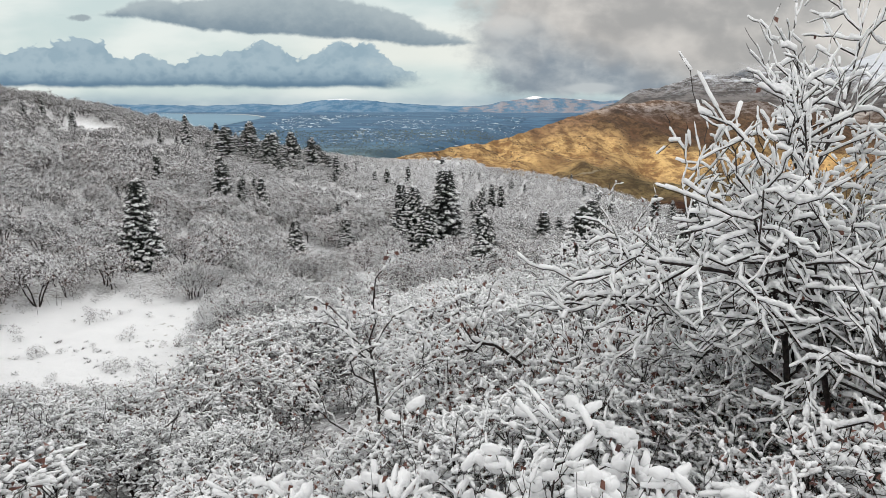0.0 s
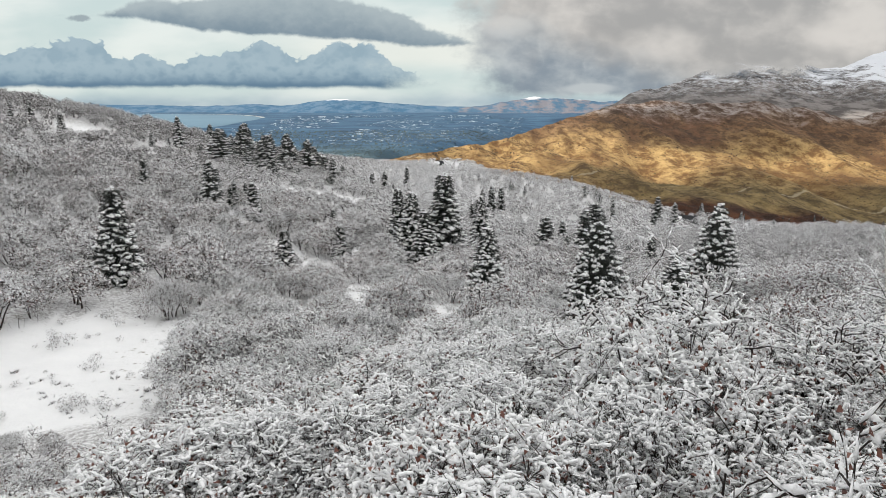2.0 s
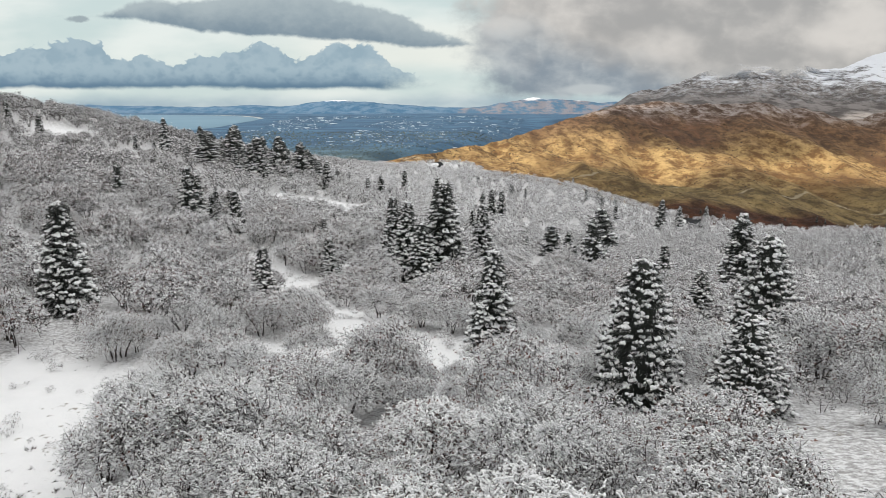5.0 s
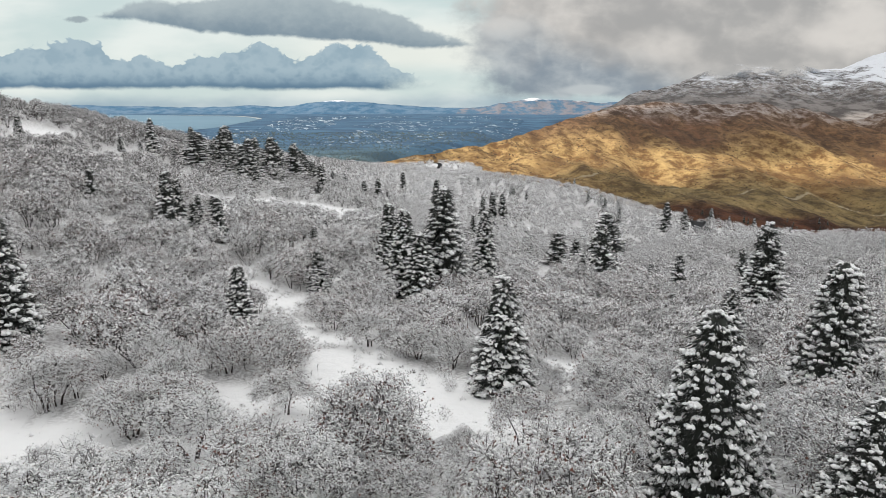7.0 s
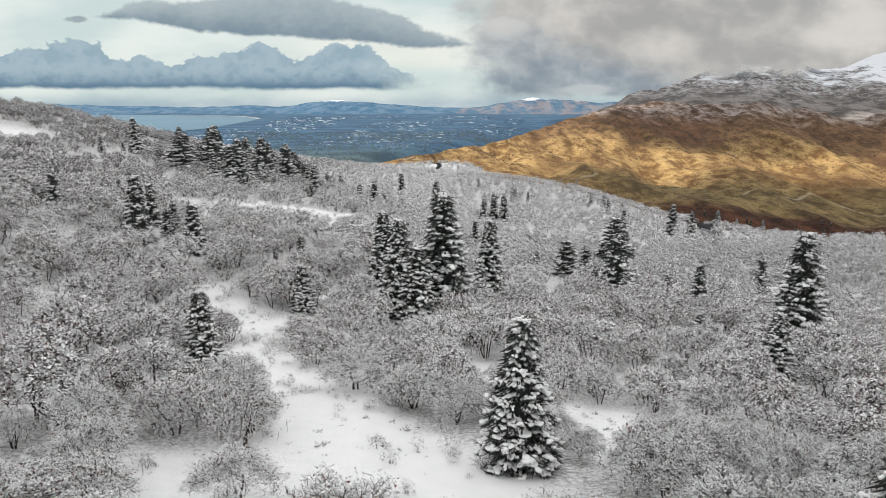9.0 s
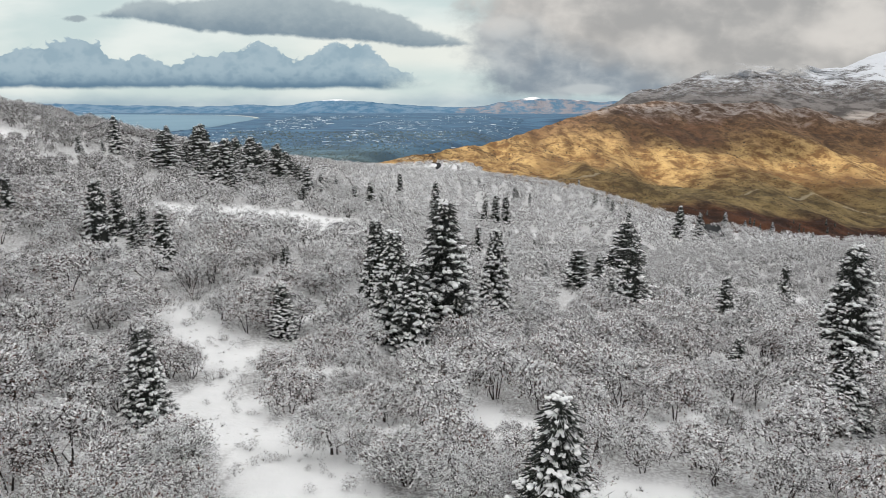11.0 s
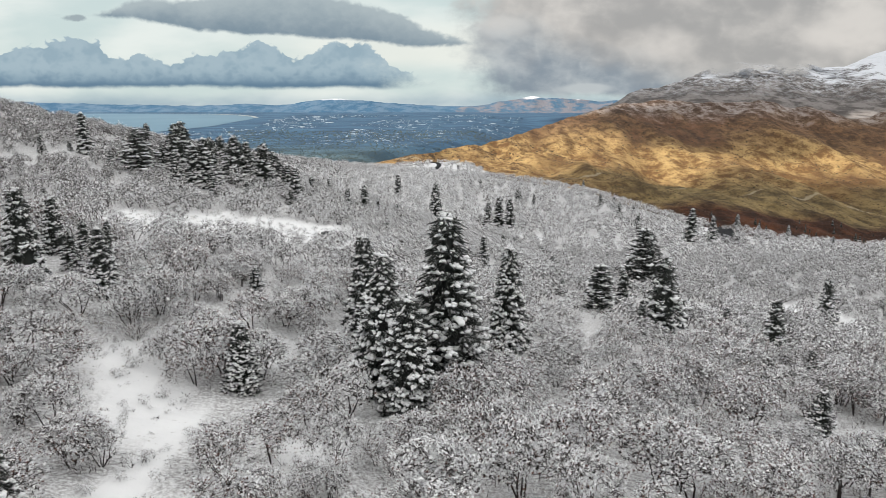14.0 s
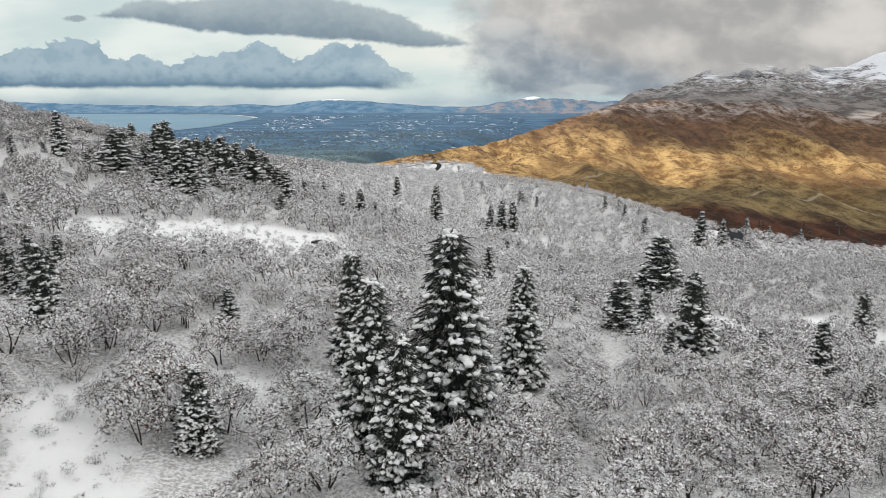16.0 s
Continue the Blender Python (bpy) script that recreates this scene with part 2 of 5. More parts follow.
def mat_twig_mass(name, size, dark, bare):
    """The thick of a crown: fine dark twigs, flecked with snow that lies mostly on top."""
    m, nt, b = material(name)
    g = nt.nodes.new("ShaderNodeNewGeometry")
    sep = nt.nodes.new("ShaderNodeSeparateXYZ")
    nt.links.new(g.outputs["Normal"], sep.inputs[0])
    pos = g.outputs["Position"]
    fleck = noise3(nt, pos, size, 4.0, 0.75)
    # snow thins towards the western flank, and less strongly towards the east
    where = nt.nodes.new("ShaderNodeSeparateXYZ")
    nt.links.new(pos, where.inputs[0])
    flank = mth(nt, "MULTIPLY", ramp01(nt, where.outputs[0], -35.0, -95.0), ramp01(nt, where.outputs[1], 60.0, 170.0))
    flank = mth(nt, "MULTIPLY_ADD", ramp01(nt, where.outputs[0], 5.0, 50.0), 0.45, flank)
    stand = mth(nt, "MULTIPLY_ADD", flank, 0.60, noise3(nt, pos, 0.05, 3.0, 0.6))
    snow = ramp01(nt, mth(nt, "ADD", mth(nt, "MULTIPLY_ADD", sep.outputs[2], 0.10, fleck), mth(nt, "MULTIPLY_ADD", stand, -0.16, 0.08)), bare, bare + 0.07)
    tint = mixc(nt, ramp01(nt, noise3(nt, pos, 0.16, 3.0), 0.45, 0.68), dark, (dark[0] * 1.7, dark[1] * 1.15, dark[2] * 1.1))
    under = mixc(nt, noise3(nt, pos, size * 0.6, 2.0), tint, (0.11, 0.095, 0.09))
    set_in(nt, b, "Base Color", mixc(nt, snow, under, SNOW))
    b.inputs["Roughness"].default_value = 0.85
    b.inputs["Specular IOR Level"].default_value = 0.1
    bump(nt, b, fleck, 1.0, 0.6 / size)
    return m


def mat_leaf():
    m, nt, b = material("withered_leaf")
    rnd = nt.nodes.new("ShaderNodeNewGeometry").outputs["Random Per Island"]
    set_in(nt, b, "Base Color", mixc(nt, rnd, (0.085, 0.034, 0.028), (0.20, 0.085, 0.058)))
    b.inputs["Roughness"].default_value = 0.6
    return m


def mat_needles():
    m, nt, b = material("dark_needles")
    g = nt.nodes.new("ShaderNodeNewGeometry")
    sep = nt.nodes.new("ShaderNodeSeparateXYZ")
    nt.links.new(g.outputs["Normal"], sep.inputs[0])
    green = mixc(nt, g.outputs["Random Per Island"], (0.008, 0.011, 0.009), (0.030, 0.036, 0.028))
    # a dusting of snow on some of the sprays
    dusted = mth(nt, "MULTIPLY", ramp01(nt, sep.outputs[2], 0.25, 0.75), ramp01(nt, noise3(nt, g.outputs["Position"], 5.0, 3.0, 0.7), 0.50, 0.60))
    set_in(nt, b, "Base Color", mixc(nt, mth(nt, "MULTIPLY", dusted, 0.62), green, SNOW))
    b.inputs["Roughness"].default_value = 0.7
    return m


def mat_ground():
    m, nt, b = material("snowy_ground")
    pos = place(nt)
    sep = nt.nodes.new("ShaderNodeSeparateXYZ")
    nt.links.new(pos, sep.inputs[0])
    fine = noise3(nt, pos, 1.1, 6.0, 0.65)
    broad = noise3(nt, pos, 0.10, 3.0)
    straw = ramp01(nt, mth(nt, "MULTIPLY_ADD", broad, 0.5, fine), 0.90, 1.0)
    snow = mixc(nt, noise3(nt, pos, 0.5, 3.0), (0.78, 0.785, 0.79), (0.87, 0.87, 0.87))
    near = mixc(nt, straw, snow, mixc(nt, noise3(nt, pos, 14.0, 2.0), (0.10, 0.085, 0.06), (0.28, 0.24, 0.17)))
    # twig and leaf litter, laid thick to stand in for shade under the oaks
    litter_shade = nt.nodes.new("ShaderNodeAttribute")
    litter_shade.attribute_name = "litter_shade"
    mess = ramp01(nt, noise3(nt, pos, 3.1, 8.0, 0.8), 0.40, 0.60)
    near = mixc(nt, mth(nt, "MULTIPLY", mth(nt, "MULTIPLY", litter_shade.outputs["Fac"], mess), 0.65), near, mixc(nt, noise3(nt, pos, 9.0, 2.0), (0.035, 0.027, 0.024), (0.11, 0.085, 0.078)))
    # the plain below, blue distance haze put into its colours: dull fields, bare trees, a little snow between the
    # streets
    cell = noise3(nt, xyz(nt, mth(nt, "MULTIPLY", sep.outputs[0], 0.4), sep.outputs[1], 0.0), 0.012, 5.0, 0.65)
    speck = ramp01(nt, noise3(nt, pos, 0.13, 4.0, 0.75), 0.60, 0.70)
    hazy_fields = mixc(nt, ramp01(nt, cell, 0.4, 0.62), (0.024, 0.060, 0.112), (0.045, 0.105, 0.175))
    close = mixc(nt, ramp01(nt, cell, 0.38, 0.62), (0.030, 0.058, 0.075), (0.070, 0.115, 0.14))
    far = mixc(nt, ramp01(nt, sep.outputs[1], 1450.0, 2000.0), close, hazy_fields)
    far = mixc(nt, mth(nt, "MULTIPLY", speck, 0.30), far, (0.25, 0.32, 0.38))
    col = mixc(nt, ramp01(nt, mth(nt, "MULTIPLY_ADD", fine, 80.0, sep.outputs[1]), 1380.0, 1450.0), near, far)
    set_in(nt, b, "Base Color", col)
    b.inputs["Roughness"].default_value = 0.85
    b.inputs["Specular IOR Level"].default_value = 0.15
    bump(nt, b, mth(nt, "ADD", noise3(nt, pos, 0.8, 5.0), mth(nt, "MULTIPLY", noise3(nt, pos, 6.0, 4.0), 0.25)), 0.5, 0.35)
    return m


def mat_hill():
    m, nt, b = material("dry_grass_hill")
    pos = place(nt)
    sep = nt.nodes.new("ShaderNodeSeparateXYZ")
    nt.links.new(pos, sep.inputs[0])
    x, y, z = sep.outputs
    pos = xyz(nt, x, mth(nt, "MULTIPLY", y, 0.3), z)
    n1 = noise3(nt, pos, 0.005, 5.0, 0.6)
    whole = place(nt)
    n2 = mth(nt, "ADD", mth(nt, "MULTIPLY", noise3(nt, pos, 0.026, 7.0, 0.72), 0.45), mth(nt, "MULTIPLY", noise3(nt, whole, 0.03, 8.0, 0.80), 0.55))
    grass = mixc(nt, ramp01(nt, n2, 0.43, 0.58), (0.15, 0.082, 0.036), (0.50, 0.34, 0.15))
    scrub = mixc(nt, n2, (0.05, 0.032, 0.02), (0.16, 0.075, 0.032))
    high = ramp01(nt, mth(nt, "MULTIPLY_ADD", n1, 160.0, z), 0.0, 75.0)
    f = ramp01(nt, mth(nt, "ADD", mth(nt, "MULTIPLY_ADD", high, 0.20, n1), mth(nt, "MULTIPLY_ADD", ramp01(nt, x, 250.0, 800.0), 0.09, mth(nt, "MULTIPLY", n2, 0.5))), 0.80, 0.98)
    col = mixc(nt, mth(nt, "MULTIPLY", f, 0.85), grass, scrub)
    olive = mixc(nt, ramp01(nt, n2, 0.4, 0.62), (0.065, 0.050, 0.028), (0.30, 0.22, 0.10))
    flat = ramp01(nt, mth(nt, "MULTIPLY_ADD", n1, -500.0, y), 1550.0, 1250.0)
    col = mixc(nt, mth(nt, "MULTIPLY", flat, mth(nt, "MULTIPLY", ramp01(nt, x, 180.0, 420.0), 0.9)), col, olive)
    bush = ramp01(nt, noise3(nt, whole, 0.06, 6.0, 0.75), 0.57, 0.63)
    col = mixc(nt, mth(nt, "MULTIPLY", bush, 0.75), col, (0.045, 0.04, 0.022))
    # russet oak brush on the nearer spur, grey-green flats in the valley
    russet = mixc(nt, ramp01(nt, n2, 0.4, 0.65), (0.03, 0.016, 0.012), (0.125, 0.048, 0.022))
    col = mixc(nt, mth(nt, "MULTIPLY", mth(nt, "SUBTRACT", 1.0, ramp01(nt, mth(nt, "MULTIPLY_ADD", n2, 160.0, y), 1240.0, 1340.0)), ramp01(nt, x, 300.0, 400.0)), col, russet)
    # darker brown near the top, dusted with snow along the highest ledges
    upper_brown = mixc(nt, ramp01(nt, n2, 0.4, 0.62), (0.06, 0.042, 0.032), (0.19, 0.10, 0.06))
    col = mixc(nt, mth(nt, "MULTIPLY", ramp01(nt, mth(nt, "MULTIPLY_ADD", n1, 300.0, y), 2180.0, 2500.0), 0.85), col, upper_brown)
    dust = mth(nt, "MULTIPLY", ramp01(nt, mth(nt, "MULTIPLY_ADD", n2, 500.0, y), 2680.0, 2900.0), ramp01(nt, n2, 0.44, 0.6))
    col = mixc(nt, mth(nt, "MULTIPLY", dust, 0.5), col, (0.55, 0.55, 0.55))
    path = mth(nt, "ABSOLUTE", mth(nt, "SUBTRACT", mth(nt, "MULTIPLY_ADD", n1, 260.0, y), 1640.0))
    col = mixc(nt, mth(nt, "MULTIPLY", mth(nt, "SUBTRACT", 1.0, ramp01(nt, path, 4.0, 11.0)), 0.6), col, (0.42, 0.36, 0.25))
    set_in(nt, b, "Base Color", col)
    b.inputs["Roughness"].default_value = 0.9
    b.inputs["Specular IOR Level"].default_value = 0.1
    bump(nt, b, mth(nt, "ADD", n2, mth(nt, "MULTIPLY", n1, 2.0)), 1.0, 14.0)
    return m


def mat_mountain(cloud_base, name, rock_a, rock_b, snow_line, snow_span, swing, mist):
    m, nt, b = material(name)
    pos = place(nt)
    sep = nt.nodes.new("ShaderNodeSeparateXYZ")
    nt.links.new(pos, sep.inputs[0])
    n1 = noise3(nt, pos, 0.0035, 6.0, 0.65)
    n2 = noise3(nt, xyz(nt, sep.outputs[0], mth(nt, "MULTIPLY", sep.outputs[1], 0.5), mth(nt, "MULTIPLY", sep.outputs[2], 2.5)), 0.012, 6.0, 0.7)
    rock = mixc(nt, ramp01(nt, n2, 0.42, 0.58), rock_a, rock_b)
    line = mth(nt, "ADD", sep.outputs[2], mth(nt, "MULTIPLY", mth(nt, "SUBTRACT", mth(nt, "ADD", n1, n2), 1.0), swing))
    if mist:
        # more snow towards the higher eastern ridge, lying in streaks along the ledges
        ledge = noise3(nt, xyz(nt, mth(nt, "MULTIPLY", sep.outputs[0], 0.7), mth(nt, "MULTIPLY", sep.outputs[1], 0.5), mth(nt, "MULTIPLY_ADD", sep.outputs[0], 0.1, mth(nt, "MULTIPLY", sep.outputs[2], 1.3))), 0.022, 8.0, 0.8)
        line = mth(nt, "ADD", line, mth(nt, "MULTIPLY_ADD", ramp01(nt, sep.outputs[0], 1500.0, 2400.0), 60.0, mth(nt, "MULTIPLY", mth(nt, "SUBTRACT", ledge, 0.5), 330.0)))
    col = mixc(nt, ramp01(nt, line, snow_line, snow_line + snow_span), rock, (0.70, 0.72, 0.76))
    set_in(nt, b, "Base Color", col)
    b.inputs["Roughness"].default_value = 0.9
    b.inputs["Specular IOR Level"].default_value = 0.1
    bump(nt, b, n2, 1.0, 20.0)
    if mist:
        # a thin dusting over the lower slopes
        thin = mth(nt, "MULTIPLY", ramp01(nt, noise3(nt, pos, 0.03, 8.0, 0.8), 0.47, 0.58), ramp01(nt, mth(nt, "MULTIPLY_ADD", n1, 160.0, sep.outputs[2]), 60.0, 220.0))
        set_in(nt, b, "Base Color", mixc(nt, mth(nt, "MULTIPLY", thin, 0.55), col, (0.72, 0.74, 0.78)))
        # drifting cloud swallows the summit
        wisp = noise3(nt, pos, 0.0045, 5.0, 0.6)
        hide = ramp01(nt, mth(nt, "ADD", sep.outputs[2], mth(nt, "MULTIPLY", mth(nt, "SUBTRACT", wisp, 0.5), 260.0)), cloud_base, cloud_base + 70.0)
        hide = mth(nt, "MULTIPLY", hide, mth(nt, "SUBTRACT", 1.0, ramp01(nt, mth(nt, "MULTIPLY_ADD", wisp, 500.0, sep.outputs[0]), 2250.0, 2500.0)))
        tr = nt.nodes.new("ShaderNodeBsdfTransparent")
        mx = nt.nodes.new("ShaderNodeMixShader")
        nt.links.new(hide, mx.inputs[0])
        nt.links.new(b.outputs[0], mx.inputs[1])
        nt.links.new(tr.outputs[0], mx.inputs[2])
        nt.links.new(mx.outputs[0], nt.nodes["Material Output"].inputs["Surface"])
    return m


def mat_plain(name, a, b_, scale, rough=0.85, bumpy=0.0):
    m, nt, b = material(name)
    pos = place(nt)
    set_in(nt, b, "Base Color", mixc(nt, ramp01(nt, noise3(nt, pos, scale, 5.0, 0.6), 0.3, 0.7), a, b_))
    b.inputs["Roughness"].default_value = rough
    if bumpy:
        bump(nt, b, noise3(nt, pos, scale * 3, 5.0), 0.6, bumpy)
    return m


def mat_islands(name, a, b_, start=0.1):
    m, nt, b = material(name)
    rnd = nt.nodes.new("ShaderNodeNewGeometry").outputs["Random Per Island"]
    set_in(nt, b, "Base Color", mixc(nt, ramp01(nt, rnd, start, 0.95), a, b_))
    b.inputs["Roughness"].default_value = 0.85
    return m


M_SNOW, M_BARK, M_LEAF, M_NEEDLE = mat_snow_lump(), mat_bark(), mat_leaf(), mat_needles()
M_TWIG = mat_twigs("snowy_twigs", 0.16)
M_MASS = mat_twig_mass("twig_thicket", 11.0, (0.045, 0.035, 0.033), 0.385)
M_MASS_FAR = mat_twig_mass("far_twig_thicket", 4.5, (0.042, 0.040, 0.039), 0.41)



# ---- mesh helpers ----
def link_mesh(name, verts, tris, mat, parent=None, label="", smooth=False):
    """One mesh object from an array of corners and an array of triangles or quads."""
    verts, tris = np.asarray(verts, np.float32), np.asarray(tris, np.int32)
    k = tris.shape[1]
    me = bpy.data.meshes.new(name)
    me.vertices.add(len(verts))
    me.vertices.foreach_set("co", verts.ravel())
    me.loops.add(tris.size)
    me.loops.foreach_set("vertex_index", tris.ravel())
    me.polygons.add(len(tris))
    me.polygons.foreach_set("loop_start", np.arange(0, tris.size, k, dtype=np.int32))
    if smooth:
        me.polygons.foreach_set("use_smooth", np.ones(len(tris), bool))
    me.update()
    me.validate()
    me.materials.append(mat)
    ob = new(name, me)
    if parent:
        ob.parent = parent
    if label:
        tagged(ob, label)
    return ob


def join(parts):
    """Stack (verts, tris) pairs into one pair."""
    vs, fs, k = [], [], 0
    for v, f in parts:
        if len(v):
            vs.append(v)
            fs.append(f + k)
            k += len(v)
    return np.concatenate(vs), np.concatenate(fs)


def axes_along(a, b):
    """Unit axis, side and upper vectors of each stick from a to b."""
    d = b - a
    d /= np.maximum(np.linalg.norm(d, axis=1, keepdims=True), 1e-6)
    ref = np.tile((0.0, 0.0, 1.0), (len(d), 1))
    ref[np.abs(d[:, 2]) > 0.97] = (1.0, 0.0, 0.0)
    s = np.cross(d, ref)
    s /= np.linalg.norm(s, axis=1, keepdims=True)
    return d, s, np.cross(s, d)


def sticks(a, b, r0, r1, n=4):
    """Tapered open prisms from a to b."""
    m = len(a)
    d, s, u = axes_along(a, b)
    ang = np.arange(n) * 2 * np.pi / n
    ring = s[:, None] * np.cos(ang)[:, None] + u[:, None] * np.sin(ang)[:, None]
    v = np.concatenate((a[:, None] + ring * r0[:, None, None], b[:, None] + ring * r1[:, None, None]), 1).reshape(-1, 3)
    i = np.arange(n)
    j = (i + 1) % n
    f = np.concatenate((np.stack((i, j, j + n), 1), np.stack((i, j + n, i + n), 1)))
    return v, (f[None] + (np.arange(m) * 2 * n)[:, None, None]).reshape(-1, 3)


def lumps(a, b, r, rng, n=4, rings=1, flat=0.8, jitter=0.35):
    """Closed spindles from a to b, fattest between: heaps of snow on a twig."""
    m = len(a)
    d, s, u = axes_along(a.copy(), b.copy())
    ang = np.arange(n) * 2 * np.pi / n + 0.4
    vs = [a[:, None]]
    for k in range(rings):
        t = (0.5 if rings == 1 else (0.14 if rings == 2 else 0.05) + (0.72 if rings == 2 else 0.90) * k / (rings - 1)) + (rng.rand(m, 1, 1) - 0.5) * 0.2 / rings
        rad = r[:, None, None] * (1 + jitter * (rng.rand(m, n, 1) * 2 - 1)) * (0.72 if rings == 3 and k != 1 else 1.0)
        ring = s[:, None] * np.cos(ang)[:, None] + u[:, None] * np.sin(ang)[:, None] * flat
        vs.append(a[:, None] * (1 - t) + b[:, None] * t + ring * rad)
    vs.append(b[:, None])
    v = np.concatenate(vs, 1)
    per = v.shape[1]
    i = np.arange(n)
    j = (i + 1) % n
    f = [np.stack((np.zeros(n, int), 1 + j, 1 + i), 1)]
    for k in range(rings - 1):
        o = 1 + k * n
        f += [np.stack((o + i, o + j, o + n + j), 1), np.stack((o + i, o + n + j, o + n + i), 1)]
    o = 1 + (rings - 1) * n
    f.append(np.stack((o + i, o + j, np.full(n, per - 1)), 1))
    f = np.concatenate(f)
    return outward(v.reshape(-1, 3), (f[None] + (np.arange(m) * per)[:, None, None]).reshape(-1, 3), per)


def shards(a, b, r, rng):
    """Four-sided slivers from a to b, the cheapest twig that still has a body."""
    m = len(a)
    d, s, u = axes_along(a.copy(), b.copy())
    t = 0.3 + 0.4 * rng.rand(m, 1)
    mid = a * (1 - t) + b * t
    v = np.stack((a, b, mid + s * r[:, None] + u * r[:, None] * 0.2, mid - s * r[:, None] * 0.8 - u * r[:, None] * 0.5), 1)
    v2 = mid + u * r[:, None]
    v = np.concatenate((v, v2[:, None]), 1)
    f = np.array(((0, 4, 2), (0, 3, 4), (1, 2, 4), (1, 4, 3), (0, 2, 3), (1, 3, 2)))
    return outward(v.reshape(-1, 3), (f[None] + (np.arange(m) * 5)[:, None, None]).reshape(-1, 3), 5)


def outward(v, f, per):
    """Turn the faces of small closed pieces, each with so many corners, to the outside."""
    c = v.reshape(-1, per, 3).mean(1)[f[:, 0] // per]
    n = np.cross(v[f[:, 1]] - v[f[:, 0]], v[f[:, 2]] - v[f[:, 0]])
    bad = ((v[f].mean(1) - c) * n).sum(1) < 0
    f = f.copy()
    f[bad] = f[bad][:, ::-1]
    return v, f


def smooth(t):
    t = np.clip(t, 0.0, 1.0)
    return t * t * (3 - 2 * t)


# ---- the lie of the land ----
# swells of the slope: width, first centre, step, and heights column by column (west to east), south to north
SWELLS = (
    (170.0, (-200.0, -50.0), (200.0, 200.0), ((-7.9, 31.4, 46.7, 23.5, 10.8),
     (7.5, -16.0, -25.0, 4.8, 26.0),
     (10.3, -1.6, -0.4, -3.7, 17.3),
     (0.7, 6.3, 8.1, -11.1, -1.5))),
    (60.0, (-130.0, 0.0), (65.0, 65.0), ((-4.2, -0.4, -0.3, -5.0, 6.1),
     (-7.3, 0.4, 3.5, -11.6, 4.6),
     (-1.4, -3.2, 0.2, 9.7, 0.6),
     (1.0, -1.0, -7.6, -1.2, -8.4),
     (-0.2, 0.6, -2.9, -0.8, 8.5))),
    (26.0, (-40.0, -25.0), (27.0, 27.0), ((-6.1, -3.6, -4.4, 1.6, -6.3, -0.3),
     (1.8, 1.7, -2.8, 1.3, 1.2, -4.5),
     (1.6, 1.3, 2.0, -3.4, 1.0, -0.5),
     (-2.5, -3.8, 1.8, -1.6, -0.3, 0.2))),
)


def slope(x, y):
    x, y = np.asarray(x, float), np.asarray(y, float)
    z = -10.0 - 0.145 * y
    for width, (cx, cy), (sx, sy), rows in SWELLS:
        for i, row in enumerate(rows):
            for j, h in enumerate(row):
                z = z + h * np.exp(-((x - cx - i * sx) ** 2 + (y - cy - j * sy) ** 2) / (2 * width * width))
    return z


def land(x, y):
    """Height of the ground: the snowy slope, its edge above the valley, the knoll and the plain beyond."""
    x, y = np.asarray(x, float), np.asarray(y, float)
    near = slope(x, np.minimum(y, 900.0))
    near = near - 3.0 * smooth((70.0 - x) / 140.0) * smooth((y - 235.0) / 150.0)
    near = near - 4.0 * smooth((-x - 45.0) / 60.0) * smooth((y - 228.0) / 45.0) * (1 - 0.6 * smooth((y - 380.0) / 120.0))
    over = np.maximum((x - 205.0) * 0.936 + (y - 380.0) * 0.351, x - 230.0)
    near = near - 170.0 * smooth(over / 260.0)
    plain = -125.0 + 0.0203 * (y - 850.0)
    plain = plain - 190.0 * smooth((x / np.maximum(y, 300.0) - 0.03) / 0.2) * smooth((3600.0 - y) / 1200.0)
    # the ground under the tip of the dry hill lies lower
    side = x / np.maximum(y, 300.0)
    plain = plain - 34.0 * smooth((side + 0.13) / 0.06) * smooth((1600.0 + (side + 0.115) * 3000.0 - y) / 150.0) * smooth((y - 1260.0) / 70.0)
    w = smooth((y - 640.0) / 260.0)
    z = near * (1 - w) + plain * w
    return z + 22.0 * np.exp(-((x + 5.0) / 150.0) ** 2 - ((y - 1180.0) / 130.0) ** 2)


def bumpy(x, y, size, seed=0.0):
    return np.array([noise.fractal(Vector((a / size, b / size, seed)), 1.0, 2.1, 5) for a, b in zip(np.ravel(x), np.ravel(y))]).reshape(np.shape(x))


# open snow between the oaks: centre, half axes, turn in degrees
CLEARINGS = (
    (-32.5, 37, 12, 13.5, 0), (-27, 30, 6.5, 6.5, 0), (-16, 43, 5, 3.5, 0), (-10, 41, 3.5, 4, 0), (-7.5, 54, 5, 10, 10), (-3.5, 53, 6.5, 11, 8), (3, 49, 4, 6, 0), (-8, 66, 4, 6, 10), (-12.5, 75, 3.2, 5, 25), (-4.5, 76, 2.4, 2.6, 0),
    (3.5, 83, 2.2, 4, 0), (12.5, 66, 3, 7, -15), (7, 81, 4, 2, 0), (18, 84, 3.2, 2.4, 0), (27, 87, 4.5, 2.4, 0), (-16.5, 53, 2.5, 5, 25), (-19, 82, 3.4, 8, 20),
    (-25.5, 101, 3.6, 9, 22),
)
